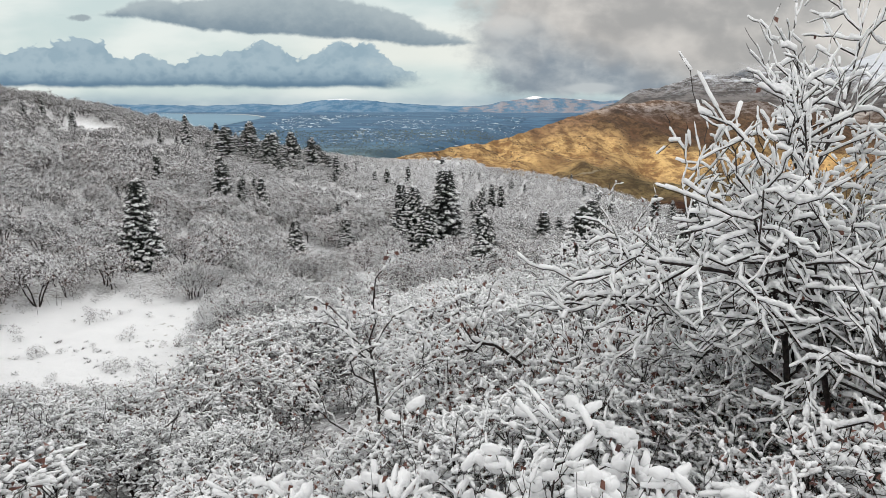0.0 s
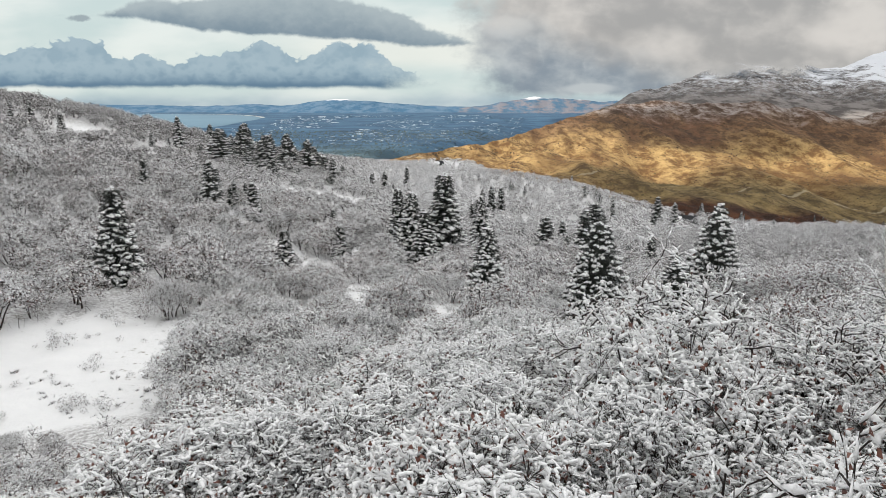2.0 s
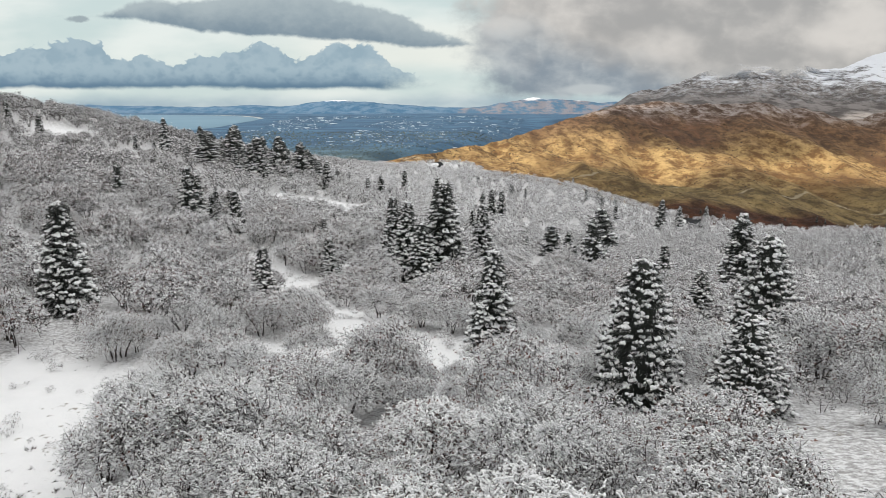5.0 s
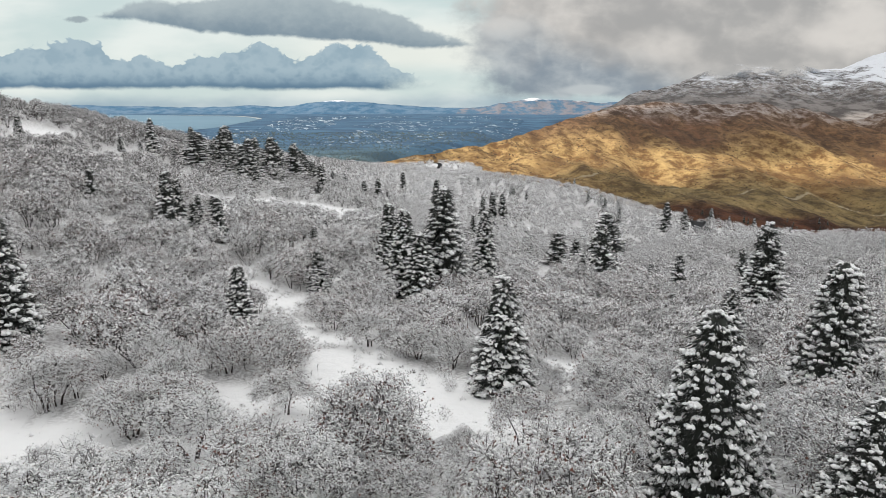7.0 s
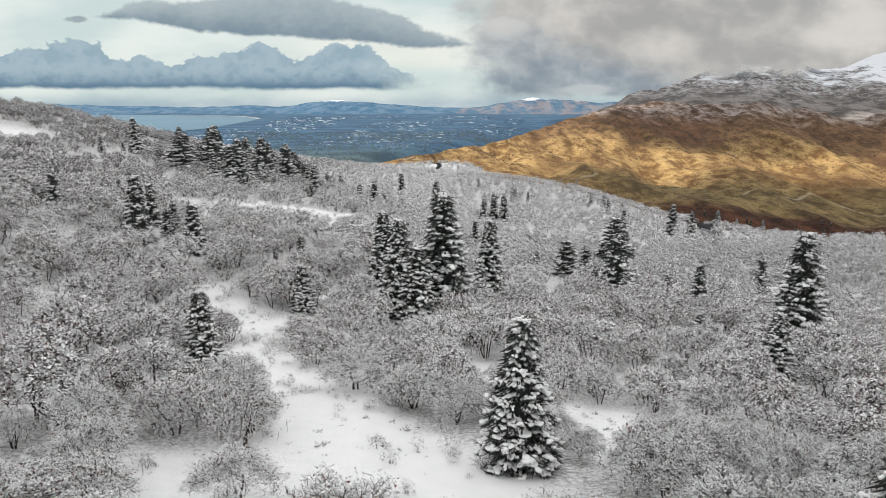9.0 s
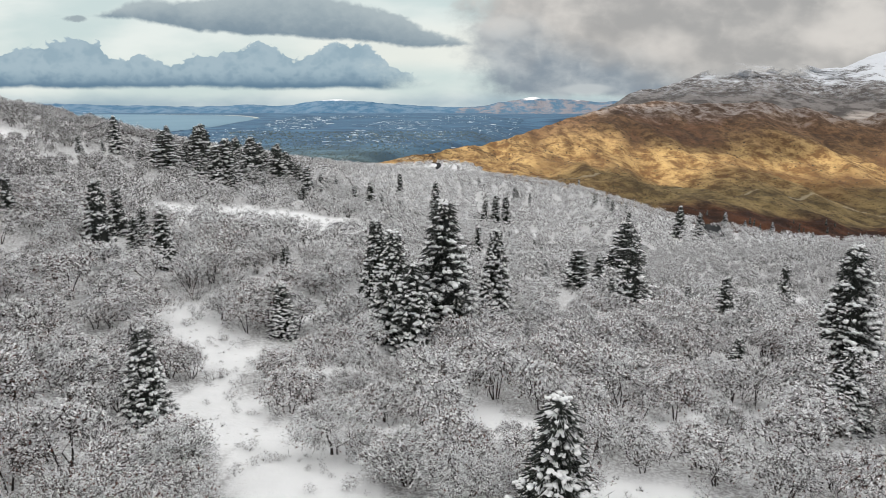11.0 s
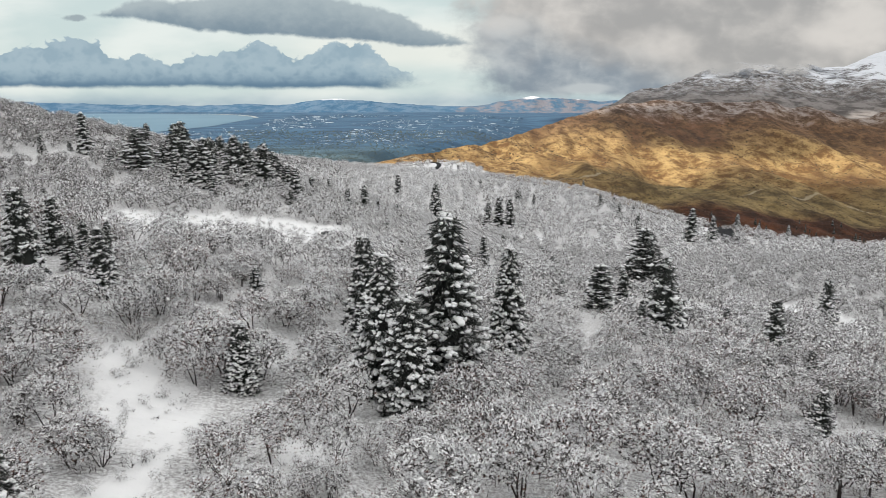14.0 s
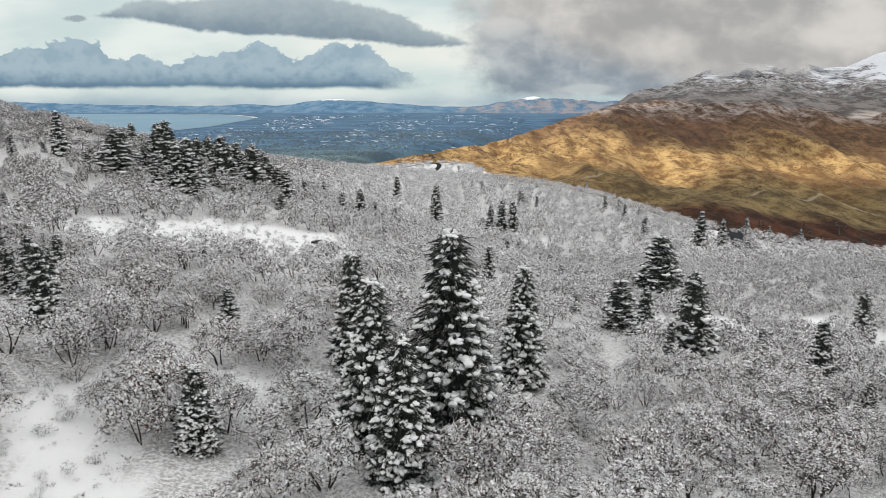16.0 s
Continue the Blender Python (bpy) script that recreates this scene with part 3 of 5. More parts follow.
FAR_CLEARINGS = (
    (-32, 110, 3.2, 5, 0), (-11, 98, 2, 3, 0), (-20, 121, 2.6, 4, 0), (-11, 118, 2, 3, 0), (-39, 189, 15, 29, -42), (-54, 178, 10, 10, 0), (-26, 190, 8, 12, 0),
    (45, 369, 7, 10, 0), (41, 185, 5, 9, 0), (54, 182, 5, 9, 0), (42, 151, 2.5, 4, 0), (62, 203, 5, 10, 0), (87, 211, 9, 8, 0), (91, 191, 7, 8, 0), (30, 217, 3, 8, 0),
    (76, 238, 4, 8, 0), (-125, 222, 7, 9, 0),
)
DISTANT_CLEARINGS = ((-105, 273, 7, 12, 0), (164, 450, 6, 45, -12), (-9, 1130, 9, 60, 0), (22, 1110, 4, 50, 0))


def open_ground(x, y, margin=0.0):
    """True where no oak stands."""
    x, y = np.asarray(x, float), np.asarray(y, float)
    hit = np.zeros(x.shape, bool)
    wob = bumpy(x, y, 6.0, 3.0) * 0.45
    for cx, cy, rx, ry, deg in CLEARINGS + FAR_CLEARINGS + DISTANT_CLEARINGS:
        c, s = math.cos(radians(deg)), math.sin(radians(deg))
        dx, dy = x - cx, y - cy
        hit |= ((dx * c + dy * s) / (rx + margin)) ** 2 + ((-dx * s + dy * c) / (ry + margin)) ** 2 + wob < 1
    return hit


def grid_faces(rows, cols):
    i = np.arange(rows - 1)[:, None] * cols + np.arange(cols - 1)[None]
    return np.stack((i, i + 1, i + cols + 1, i + cols), -1).reshape(-1, 4)


def make_ground():
    ang = np.concatenate((np.linspace(-180, -48, 40)[:-1], np.linspace(-48, 48, 250), np.linspace(48, 180, 40)[1:]))
    rad = np.concatenate(([0.5], np.geomspace(2.5, 5600, 250)))
    r, a = np.meshgrid(rad, np.radians(ang), indexing="ij")
    x, y = r * np.sin(a), -45.0 + r * np.cos(a)
    y = np.minimum(y, 4890.0)
    z = land(x, y)
    close = (r < 320)
    rough = np.zeros_like(z)
    rough[close] = bumpy(x[close], y[close], 5.0) * 0.22
    v = np.stack((x, y, z + rough), -1).reshape(-1, 3)
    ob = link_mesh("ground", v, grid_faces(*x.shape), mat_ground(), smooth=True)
    # mask of the painted shade and litter: wooded ground outside the clearings
    wood = (y < 1000) & (y > -80) & (r < 1100)
    cover = np.zeros(x.shape)
    cover[wood] = 1.0 - open_ground(x[wood], y[wood], 1.0)
    at = ob.data.attributes.new("litter_shade", "FLOAT", "POINT")
    at.data.foreach_set("value", cover.ravel().astype(np.float32))
    return tagged(ob, "snow-covered hillside with dry grass showing, falling to a wide plain", "ground", kind="structure")


make_ground()


def hillside(name, bearing, crest, foot, d_foot, d_crest, mat, rough, size, rows=90, cols=170, power=1.0, seed=1.0):
    """A hill seen over the valley: crest and foot give its tangent over the eye line at each bearing, d_* its distance there."""
    u = np.linspace(bearing[0][0], bearing[0][-1], cols)
    top, low = np.interp(u, bearing[0], crest), np.interp(u, bearing[0], foot)
    d0, d1 = np.interp(u, bearing[0], d_foot), np.interp(u, bearing[0], d_crest)
    ker = np.ones(5) / 5
    top = np.concatenate((top[:2], np.convolve(top, ker, "valid"), top[-2:]))
    s = np.linspace(0, 1.15, rows)[:, None]
    dist = d0 + (d1 - d0) * s
    k = np.minimum(s, 1.0) ** power
    z = -2.0 + (low + (top - low) * k) * dist - np.maximum(s - 1.0, 0) * 900.0
    x, y = u * dist, 40.0 + dist
    env = np.minimum(s * 4, 1.0) * np.minimum(np.maximum(1.15 - s, 0) * 5, 1.0)
    env = env * np.clip((top - low) * dist / 110.0, 0.0, 1.0)
    n = bumpy(x + 0.15 * y, y * 0.35, size, seed)
    ridge = 1.0 - np.abs(bumpy(x - 0.12 * y, y * 0.28, size * 1.7, seed + 5.0)) * 2.0
    fine = bumpy(x, y * 0.6, size * 0.28, seed + 9.0)
    z = z + (n * rough + (ridge - 0.7) * rough * 0.8 + fine * rough * 0.26) * env
    v = np.stack((x, np.minimum(y, 4895.0), z), -1).reshape(-1, 3)
    return link_mesh(name, v, grid_faces(rows, cols), mat, smooth=True)


def t_of(*cols):
    """Bearings as tangents, from hundredths of the view."""
    return [(c - 784.0) / 1250.0 for c in cols]


def h_of(*rows):
    return [(186.0 - r) / 1285.0 for r in rows]


b = t_of(630, 690, 730, 760, 800, 850, 880, 920, 950, 970, 1000, 1040, 1075, 1100, 1150, 1200, 1300, 1350, 1400, 1568, 1760)
hill = hillside("hill", [b], h_of(297, 288, 280, 270, 260, 253, 246, 238, 229, 222, 216, 206, 194, 185, 181, 182, 183, 190, 199, 203, 200),
                h_of(303, 308, 312, 315, 318, 319, 320, 328, 335, 338, 342, 354, 380, 390, 420, 435, 450, 455, 460, 470, 475),
                [1390, 1385, 1370, 1360, 1340, 1325, 1320, 1280, 1250, 1230, 1200, 1130, 1040, 980, 860, 800, 760, 750, 740, 720, 720],
                [1450, 1480, 1510, 1560, 1750, 1900, 2000, 2100, 2200, 2260, 2350, 2480, 2600, 2650, 2700, 2700, 2700, 2650, 2600, 2600, 2600], mat_hill(), 34.0, 260.0, 170, 280, 0.95)
tagged(hill, "golden dry-grass hillside with brown scrub and gullies", "hill", kind="structure")

b = t_of(1020, 1075, 1100, 1140, 1160, 1190, 1220, 1240, 1275, 1320, 1390, 1450, 1500, 1550, 1760)
mountain = hillside("mountain", [b], h_of(206, 186, 171, 154, 156, 148, 135, 125, 121, 108, 104, 118, 107, 92, 55),
                    h_of(*[215] * 15), [2750] * 15,
                    [3300, 3500, 3550, 3700, 3750, 3800, 3850, 3900, 3900, 3900, 3950, 4000, 4000, 4000, 4000],
                    mat_mountain(125.0, "snow_streaked_mountain", (0.095, 0.085, 0.08), (0.23, 0.21, 0.20), 155.0, 75.0, 420.0, True), 26.0, 300.0, 110, 170, 1.0, 3.0)
tagged(mountain, "dark rocky mountain streaked with fresh snow, its summit in cloud", "mountain", kind="structure")

# distance haze is put into this range's blue rock colours
b = t_of(-400, 0, 60, 200, 330, 400, 440, 490, 530, 560, 600, 640, 680, 720, 800, 1000)
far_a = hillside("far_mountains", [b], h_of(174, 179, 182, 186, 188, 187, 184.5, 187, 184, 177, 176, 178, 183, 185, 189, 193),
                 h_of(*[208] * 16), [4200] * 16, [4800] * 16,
                 mat_mountain(0, "haze_tinted_range", (0.045, 0.11, 0.19), (0.10, 0.165, 0.24), 26.0, 12.0, 40.0, False), 7.0, 110.0, 30, 260, 1.2, 7.0)
tagged(far_a, "low far range in haze-blue colours with snow on its peaks", "mountains", kind="structure")
# rock colours tinted for haze here too, greyer on the flanks
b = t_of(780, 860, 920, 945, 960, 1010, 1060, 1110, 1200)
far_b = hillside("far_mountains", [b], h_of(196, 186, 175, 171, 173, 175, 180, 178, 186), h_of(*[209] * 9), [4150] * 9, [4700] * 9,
                 mat_mountain(0, "haze_tinted_slopes", (0.06, 0.12, 0.19), (0.17, 0.17, 0.195), 30.0, 14.0, 44.0, False), 7.0, 110.0, 30, 120, 1.2, 9.0)
tagged(far_b, "far mountain in haze-tinted colours with a snowy ridge and bare flanks", "mountains", kind="structure")


def on_plain(bearing, dip):
    """The place on the plain that lies at a bearing and a dip below the eye line, both as tangents."""
    y = 142.0 / (0.0203 + np.asarray(dip))
    return np.asarray(bearing) * y, y + 16.0


def make_lake():
    """A still lake on the plain; its shore curves round a blunt eastern bay with a pale beach."""
    b = np.array(t_of(-900, -300, 100, 250, 380, 420, 442, 450, 452.5))
    far_side = -np.array(h_of(202.4, 202.8, 203.2, 203.6, 204.8, 206.2, 208.2, 209.6, 211))
    near_side = -np.array(h_of(260, 250, 244, 240, 226, 218, 214.6, 212.6, 211.2))
    u = np.concatenate((np.linspace(b[0], b[3], 12)[:-1], np.linspace(b[3], b[-1], 50)))
    v, n = [], len(u)
    for dip in (np.interp(u, b, far_side), np.interp(u, b, near_side)):
        x, y = on_plain(u, dip)
        v.append(np.stack((x, y, land(x, y) + 1.2), 1))
    i = np.arange(n - 1)
    f = np.stack((i, i + n, i + n + 1, i + 1), 1)
    m = mat_plain("lake_water", (0.105, 0.175, 0.235), (0.12, 0.195, 0.255), 0.002, 0.8)
    m.node_tree.nodes["Principled BSDF"].inputs["Specular IOR Level"].default_value = 0.08
    tagged(link_mesh("lake", np.concatenate(v), f, m), "pale blue-grey lake lying still on the plain", "water", kind="structure")
    rim = v[0][14:]
    out = rim + np.column_stack((np.interp(u[14:], (b[4], b[-1]), (0, 14)), np.interp(u[14:], (b[3], b[5], b[-1]), (14, 75, 40)), np.full(n - 14, 0.6)))
    k = len(rim)
    i = np.arange(k - 1)
    f = np.stack((i, i + k, i + k + 1, i + 1), 1)
    tagged(link_mesh("shore", np.concatenate((rim + (0, 0, 0.6), out)), f, mat_plain("pale_shore", (0.20, 0.23, 0.24), (0.34, 0.36, 0.35), 0.01)), "pale strip of beach along the lake", "shore", kind="structure")


make_lake()


def ribbon(name, pts, width, mat, label, lift=0.35):
    """A road laid over the land along a smooth line."""
    pts = np.array(pts, float)
    t = np.linspace(0, len(pts) - 1, 60)
    c = np.stack([np.interp(t, np.arange(len(pts)), pts[:, i]) for i in (0, 1)], 1)
    for _ in range(4):
        c[1:-1] = (c[:-2] + c[1:-1] * 2 + c[2:]) / 4
    d = np.gradient(c, axis=0)
    d /= np.linalg.norm(d, axis=1, keepdims=True)
    side = np.stack((d[:, 1], -d[:, 0]), 1) * width / 2
    a, b_ = c - side, c + side
    za = np.maximum(land(a[:, 0], a[:, 1]), land(b_[:, 0], b_[:, 1])) + lift
    v = np.concatenate([np.column_stack((q, za + h)) for q, h in ((a, 0), (b_, 0), (a, -1.2), (b_, -1.2))])
    n = len(c)
    i = np.arange(n - 1)
    f = np.concatenate((np.stack((i, i + n, i + n + 1, i + 1), 1), np.stack((i + 2 * n, i, i + 1, i + 1 + 2 * n), 1), np.stack((i + n, i + 3 * n, i + 3 * n + 1, i + n + 1), 1)))
    return tagged(link_mesh(name, v, f, mat), label, "road", kind="structure")


M_ROAD = mat_plain("wet_asphalt", (0.02, 0.022, 0.025), (0.04, 0.04, 0.042), 0.4, 0.9)
M_ROAD.node_tree.nodes["Principled BSDF"].inputs["Specular IOR Level"].default_value = 0.05
M_TRACK = mat_plain("slushy_track", (0.07, 0.068, 0.066), (0.2, 0.2, 0.2), 0.5)
ribbon("road", [(-30, 1196), (-16, 1194), (-6.6, 1182), (-4.7, 1150), (-12, 1118), (-14, 1090), (-8, 1062)], 7.0, M_ROAD, "dark wet road winding down a snowy knoll", 0.9)
ribbon("road", [(-28, 1186), (-48, 1171), (-83, 1151), (-110, 1130)], 3.5, M_TRACK, "slushy road across the flank of a snowy knoll", 0.8)
ribbon("track", [(25, 1160), (25, 1122), (17, 1090), (8, 1060)], 3.0, M_TRACK, "narrow track on a snowy knoll", 0.8)
ribbon("road", [(150, 380), (160, 420), (168, 450), (182, 490), (190, 540)], 10.0, M_ROAD, "dark wet road curving through snowy brush", 1.2)


def make_town():
    """Roofs and bare trees strewn over the plain, too far to count."""
    rng = np.random.RandomState(5)
    n = 13000
    y = 1480 + 2500 * rng.rand(n) ** 1.4
    x = (rng.rand(n) * 0.72 - 0.38) * y
    keep = (bumpy(x, y * 0.4, 260.0, 2.0) > -0.12) & ~((x < -800) & (y > 2430)) & (x < 0.11 * y)
    x, y = x[keep], y[keep]
    n = len(x)
    s = np.stack((0.9 + 9 * rng.rand(n) ** 7, 1.2 + 3 * rng.rand(n) ** 2, 0.45 + 0.5 * rng.rand(n)), 1) * (y / 1900)[:, None]
    z = land(x, y)
    cube = np.array([(a, b_, c) for c in (0, 1) for b_ in (-1, 1) for a in (-1, 1)] + [(-1, 0, 1.7), (1, 0, 1.7)], float)
    v = np.stack((x, y, z), 1)[:, None] + cube[None] * s[:, None]
    f = np.array(((0, 1, 5), (0, 5, 4), (1, 3, 7), (1, 7, 5), (3, 2, 6), (3, 6, 7), (2, 0, 4), (2, 4, 6), (4, 5, 9), (4, 9, 8), (7, 6, 8), (7, 8, 9), (6, 4, 8), (5, 7, 9)))
    f = (f[None] + (np.arange(n) * 10)[:, None, None]).reshape(-1, 3)
    # roof colours carry a blue tint for the haze over the plain
    tagged(link_mesh("town_roofs", v.reshape(-1, 3), f, mat_islands("haze_tinted_roofs", (0.04, 0.09, 0.15), (0.40, 0.47, 0.53), 0.68)), "pale roofs of a town spread over the plain", "town", kind="stuff")
    n = 11000
    y = 1480 + 1000 * rng.rand(n) ** 1.7
    x = (rng.rand(n) * 0.62 - 0.30) * y
    keep = (x < 0.10 * y)
    x, y = x[keep], y[keep]
    n = len(x)
    a = np.stack((x, y, land(x, y) - 1), 1)
    h = (1.6 + 2.2 * rng.rand(n)) * (y / 1900)
    v, f = lumps(a, a + np.stack((0 * h, 0 * h, h), 1), h * 0.5, rng, 5, 1, 1.0)
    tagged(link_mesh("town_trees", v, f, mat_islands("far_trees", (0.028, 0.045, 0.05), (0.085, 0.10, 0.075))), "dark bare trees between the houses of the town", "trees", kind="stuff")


make_town()


def make_shade_cloud(name, centre, axes, seed, label):
    """An unseen heap of cloud, added to block the sun: many swollen lobes in one mesh."""
    rng = np.random.RandomState(seed)
    e1 = Vector((-SUN.y, SUN.x, 0)).normalized()
    e2 = SUN.cross(e1)
    bm = bmesh.new()
    for _ in range(60):
        a, q = rng.rand() * 6.283, rng.rand() ** 0.5
        c = Vector(centre) + e1 * (math.cos(a) * q * axes[0]) + e2 * (math.sin(a) * q * axes[1]) + SUN * (rng.rand() * 80)
        r = axes[1] * (0.34 + 0.2 * rng.rand())
        bmesh.ops.create_icosphere(bm, subdivisions=2, radius=r, matrix=Matrix.Translation(c))
    for v in bm.verts:
        v.co += Vector(noise.noise_vector(v.co / 140)) * 50
    me = bpy.data.meshes.new(name)
    bm.to_mesh(me)
    bm.free()
    me.materials.append(M_CLOUD)
    return tagged(new(name, me), label, "cloud", kind="structure")


M_CLOUD = mat_plain("shade_cloud", (0.8, 0.8, 0.8), (0.86, 0.86, 0.87), 0.004, 1.0)
# unseen clouds, each set towards the sun from the ground it must shade
for spot, axes, seed, label in (((20, 290, -40), (600, 330), 3, "broad unseen cloud added to keep the sun off the snowy slope"), ((10, 1150, -100), (170, 150), 8, "small unseen cloud added to shade the knoll"),
                                ((640, 1150, -150), (480, 340), 4, "unseen cloud added to shade the valley floor"), ((1030, 2420, 0), (230, 300), 5, "unseen cloud added to shade the upper hill"),
                                ((1500, 3700, 150), (600, 600), 6, "unseen cloud added to shade the mountain")):
    make_shade_cloud("cloud", Vector(spot) + SUN * 2600, axes, seed, label)


def scatter_scrub():
    """Dark scrub oak and juniper dotted over the dry hillside."""
    rng = np.random.RandomState(17)
    co = np.array([v.co for v in hill.data.vertices])
    co = co[(co[:, 1] > 900) & (co[:, 1] < 2500)]
    co = co[rng.randint(len(co), size=30000)] + rng.randn(30000, 3) * (9, 14, 0)
    keep = bumpy(co[:, 0], co[:, 1] * 0.35, 90.0, 12.0) + 0.35 * rng.rand(30000) > 0.10
    co = co[keep]
    # settle each bush on the slope
    tree = hill_tree()
    pts, w = [], []
    for x, y, z in co:
        hit = tree.ray_cast(Vector((x, y, 900)), Vector((0, 0, -1)))
        if hit[0]:
            pts.append(hit[0])
            w.append(y / 1500)
    p, w = np.array(pts), np.array(w) * (0.4 + 2.0 * rng.rand(len(pts)) ** 5)
    e = np.stack((w * (0.6 + 0.9 * rng.rand(len(w))), 0 * w, 0 * w), 1)
    up = np.stack((0 * w, 0 * w, w * 0.25), 1)
    ob = link_mesh("hill_scrub", *lumps(p - e + up, p + e + up, w * 0.85, rng, 5, 1, 0.8, 0.4), mat_islands("dry_scrub", (0.05, 0.036, 0.022), (0.16, 0.09, 0.045)))
    tagged(ob, "dark scrub dotted over dry golden grass", "brush", kind="stuff")


def hill_tree():
    from mathutils.bvhtree import BVHTree
    me = hill.data
    return BVHTree.FromPolygons([v.co for v in me.vertices], [tuple(p.vertices) for p in me.polygons])


scatter_scrub()


# ---- trees ----
def grow(rng, height, stems, kids, levels, lean=(10, 38), angle=(36, 84), shrink=(0.54, 0.80), rise=0.05, first=0.36, wild=0.45):
    """Limbs of a many-stemmed oak: arrays of starts, ends, thickness at both and branching order."""
    def norm(v):
        return v / np.linalg.norm(v, axis=1, keepdims=True)
    az = np.arange(stems) * 6.283 / stems + rng.rand(stems)
    tilt = np.radians(lean[0] + (lean[1] - lean[0]) * rng.rand(stems))
    d = np.stack((np.sin(tilt) * np.cos(az), np.sin(tilt) * np.sin(az), np.cos(tilt)), 1)
    a = np.stack((np.cos(az), np.sin(az), 0 * az), 1) * (0.03 + 0.05 * rng.rand(stems, 1)) * height * (0.0 if stems == 1 else 1.0)
    ln = first * height * (0.75 + 0.5 * rng.rand(stems))
    r = 0.0115 * height * (0.7 + 0.5 * rng.rand(stems))
    out = []
    for lev in range(levels):
        w = wild if lev else 0.14
        turn = norm(d + rng.randn(*d.shape) * w)
        bend = norm(turn + rng.randn(*d.shape) * w)
        third = (ln / 3)[:, None]
        p1 = a + d * third
        mid = p1 + turn * third
        b = mid + bend * third
        out.append((a, p1, r, r * 0.9, lev))
        out.append((p1, mid, r * 0.9, r * 0.76, lev))
        out.append((mid, b, r * 0.76, r * 0.62, lev))
        if lev == levels - 1:
            break
        k = kids[lev]
        n = len(a)
        t = np.concatenate([np.full(n, 1.0)] + [0.35 + 0.6 * rng.rand(n) for _ in range(k - 1)])
        A, MID, B = (np.tile(q, (k, 1)) for q in (a, mid, b))
        tt = t[:, None]
        P1 = np.tile(p1, (k, 1))
        start = np.where(tt > 0.667, MID + (B - MID) * (tt * 3 - 2), np.where(tt > 0.333, P1 + (MID - P1) * (tt * 3 - 1), A + (P1 - A) * tt * 3))
        D = np.tile(bend, (k, 1))
        side = norm(np.cross(D, rng.randn(n * k, 3)))
        ang = np.radians(angle[0] + (angle[1] - angle[0]) * rng.rand(n * k, 1)) * np.where(tt > 0.99, 0.6, 1.0)
        d = norm(D * np.cos(ang) + side * np.sin(ang) + np.array((0, 0, rise)))
        a = start
        ln = np.tile(ln, k) * (shrink[0] + (shrink[1] - shrink[0]) * rng.rand(n * k))
        r = np.maximum(np.tile(r, k) * 0.58, 0.0045)
    a = np.concatenate([o[0] for o in out])
    b = np.concatenate([o[1] for o in out])
    r0 = np.concatenate([o[2] for o in out])
    r1 = np.concatenate([o[3] for o in out])
    lv = np.concatenate([np.full(len(o[0]), o[4]) for o in out])
    k = height / b[:, 2].max()
    return a * k, b * k, r0, r1, lv


def tube(pts, rad, n):
    """One closed-sided limb through the given points."""
    m = len(pts)
    ang = np.arange(n) * 2 * np.pi / n
    ring = np.stack((np.cos(ang), np.sin(ang), 0 * ang), 1)
    v = (pts[:, None] + ring[None] * rad[:, None, None]).reshape(-1, 3)
    i = np.arange(n)
    j = (i + 1) % n
    f = np.concatenate([np.concatenate((np.stack((i, j, j + n), 1), np.stack((i, j + n, i + n), 1))) + k * n for k in range(m - 1)])
    return v, f


def cut(a, b, step):
    """Split sticks into pieces about one step long."""
    n = np.maximum(1, np.round(np.linalg.norm(b - a, axis=1) / step).astype(int))
    i = np.repeat(np.arange(len(a)), n)
    k = np.concatenate([np.arange(q) for q in n])
    t0, t1 = (k / n[i])[:, None], ((k + 1) / n[i])[:, None]
    return a[i] + (b[i] - a[i]) * t0, a[i] + (b[i] - a[i]) * t1, i


def slivers(a, b, r, rng):
    """Three-sided splinters from a to b."""
    m = len(a)
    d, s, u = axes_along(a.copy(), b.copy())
    t = 0.25 + 0.5 * rng.rand(m, 1)
    mid = a * (1 - t) + b * t
    v = np.stack((a, b, mid + s * r[:, None] - u * r[:, None] * 0.55, mid - s * r[:, None] - u * r[:, None] * 0.5), 1)
    f = np.array(((0, 3, 2), (1, 2, 3), (0, 2, 1), (0, 1, 3)))
    return outward(v.reshape(-1, 3), (f[None] + (np.arange(m) * 4)[:, None, None]).reshape(-1, 3), 4)


def leaf_shapes(pts, rng, size):
    """Small curled leaves: a folded blade of four triangles."""
    m = len(pts)
    d = rng.randn(m, 3) * (1, 1, 0.5) + (0, 0, -0.7)
    d /= np.linalg.norm(d, axis=1, keepdims=True)
    s = np.cross(d, rng.randn(m, 3))
    s /= np.linalg.norm(s, axis=1, keepdims=True)
    n = np.cross(d, s)
    L = size * (0.7 + 0.6 * rng.rand(m, 1))
    v = np.stack((pts, pts + d * L * 0.5 + s * L * 0.36 + n * L * 0.14, pts + d * L, pts + d * L * 0.5 - s * L * 0.36 + n * L * 0.14, pts + d * L * 0.55 - n * L * 0.05), 1)
    f = np.array(((0, 4, 1), (1, 4, 2), (2, 4, 3), (3, 4, 0)))
    return v.reshape(-1, 3), (f[None] + (np.arange(m) * 5)[:, None, None]).reshape(-1, 3)


def part_kinds(root):
    """Twigs, needles and snow are past counting."""
    for o in root.children:
        if not o.name.startswith("trunk"):
            tagged(o, kind="stuff")
    return root


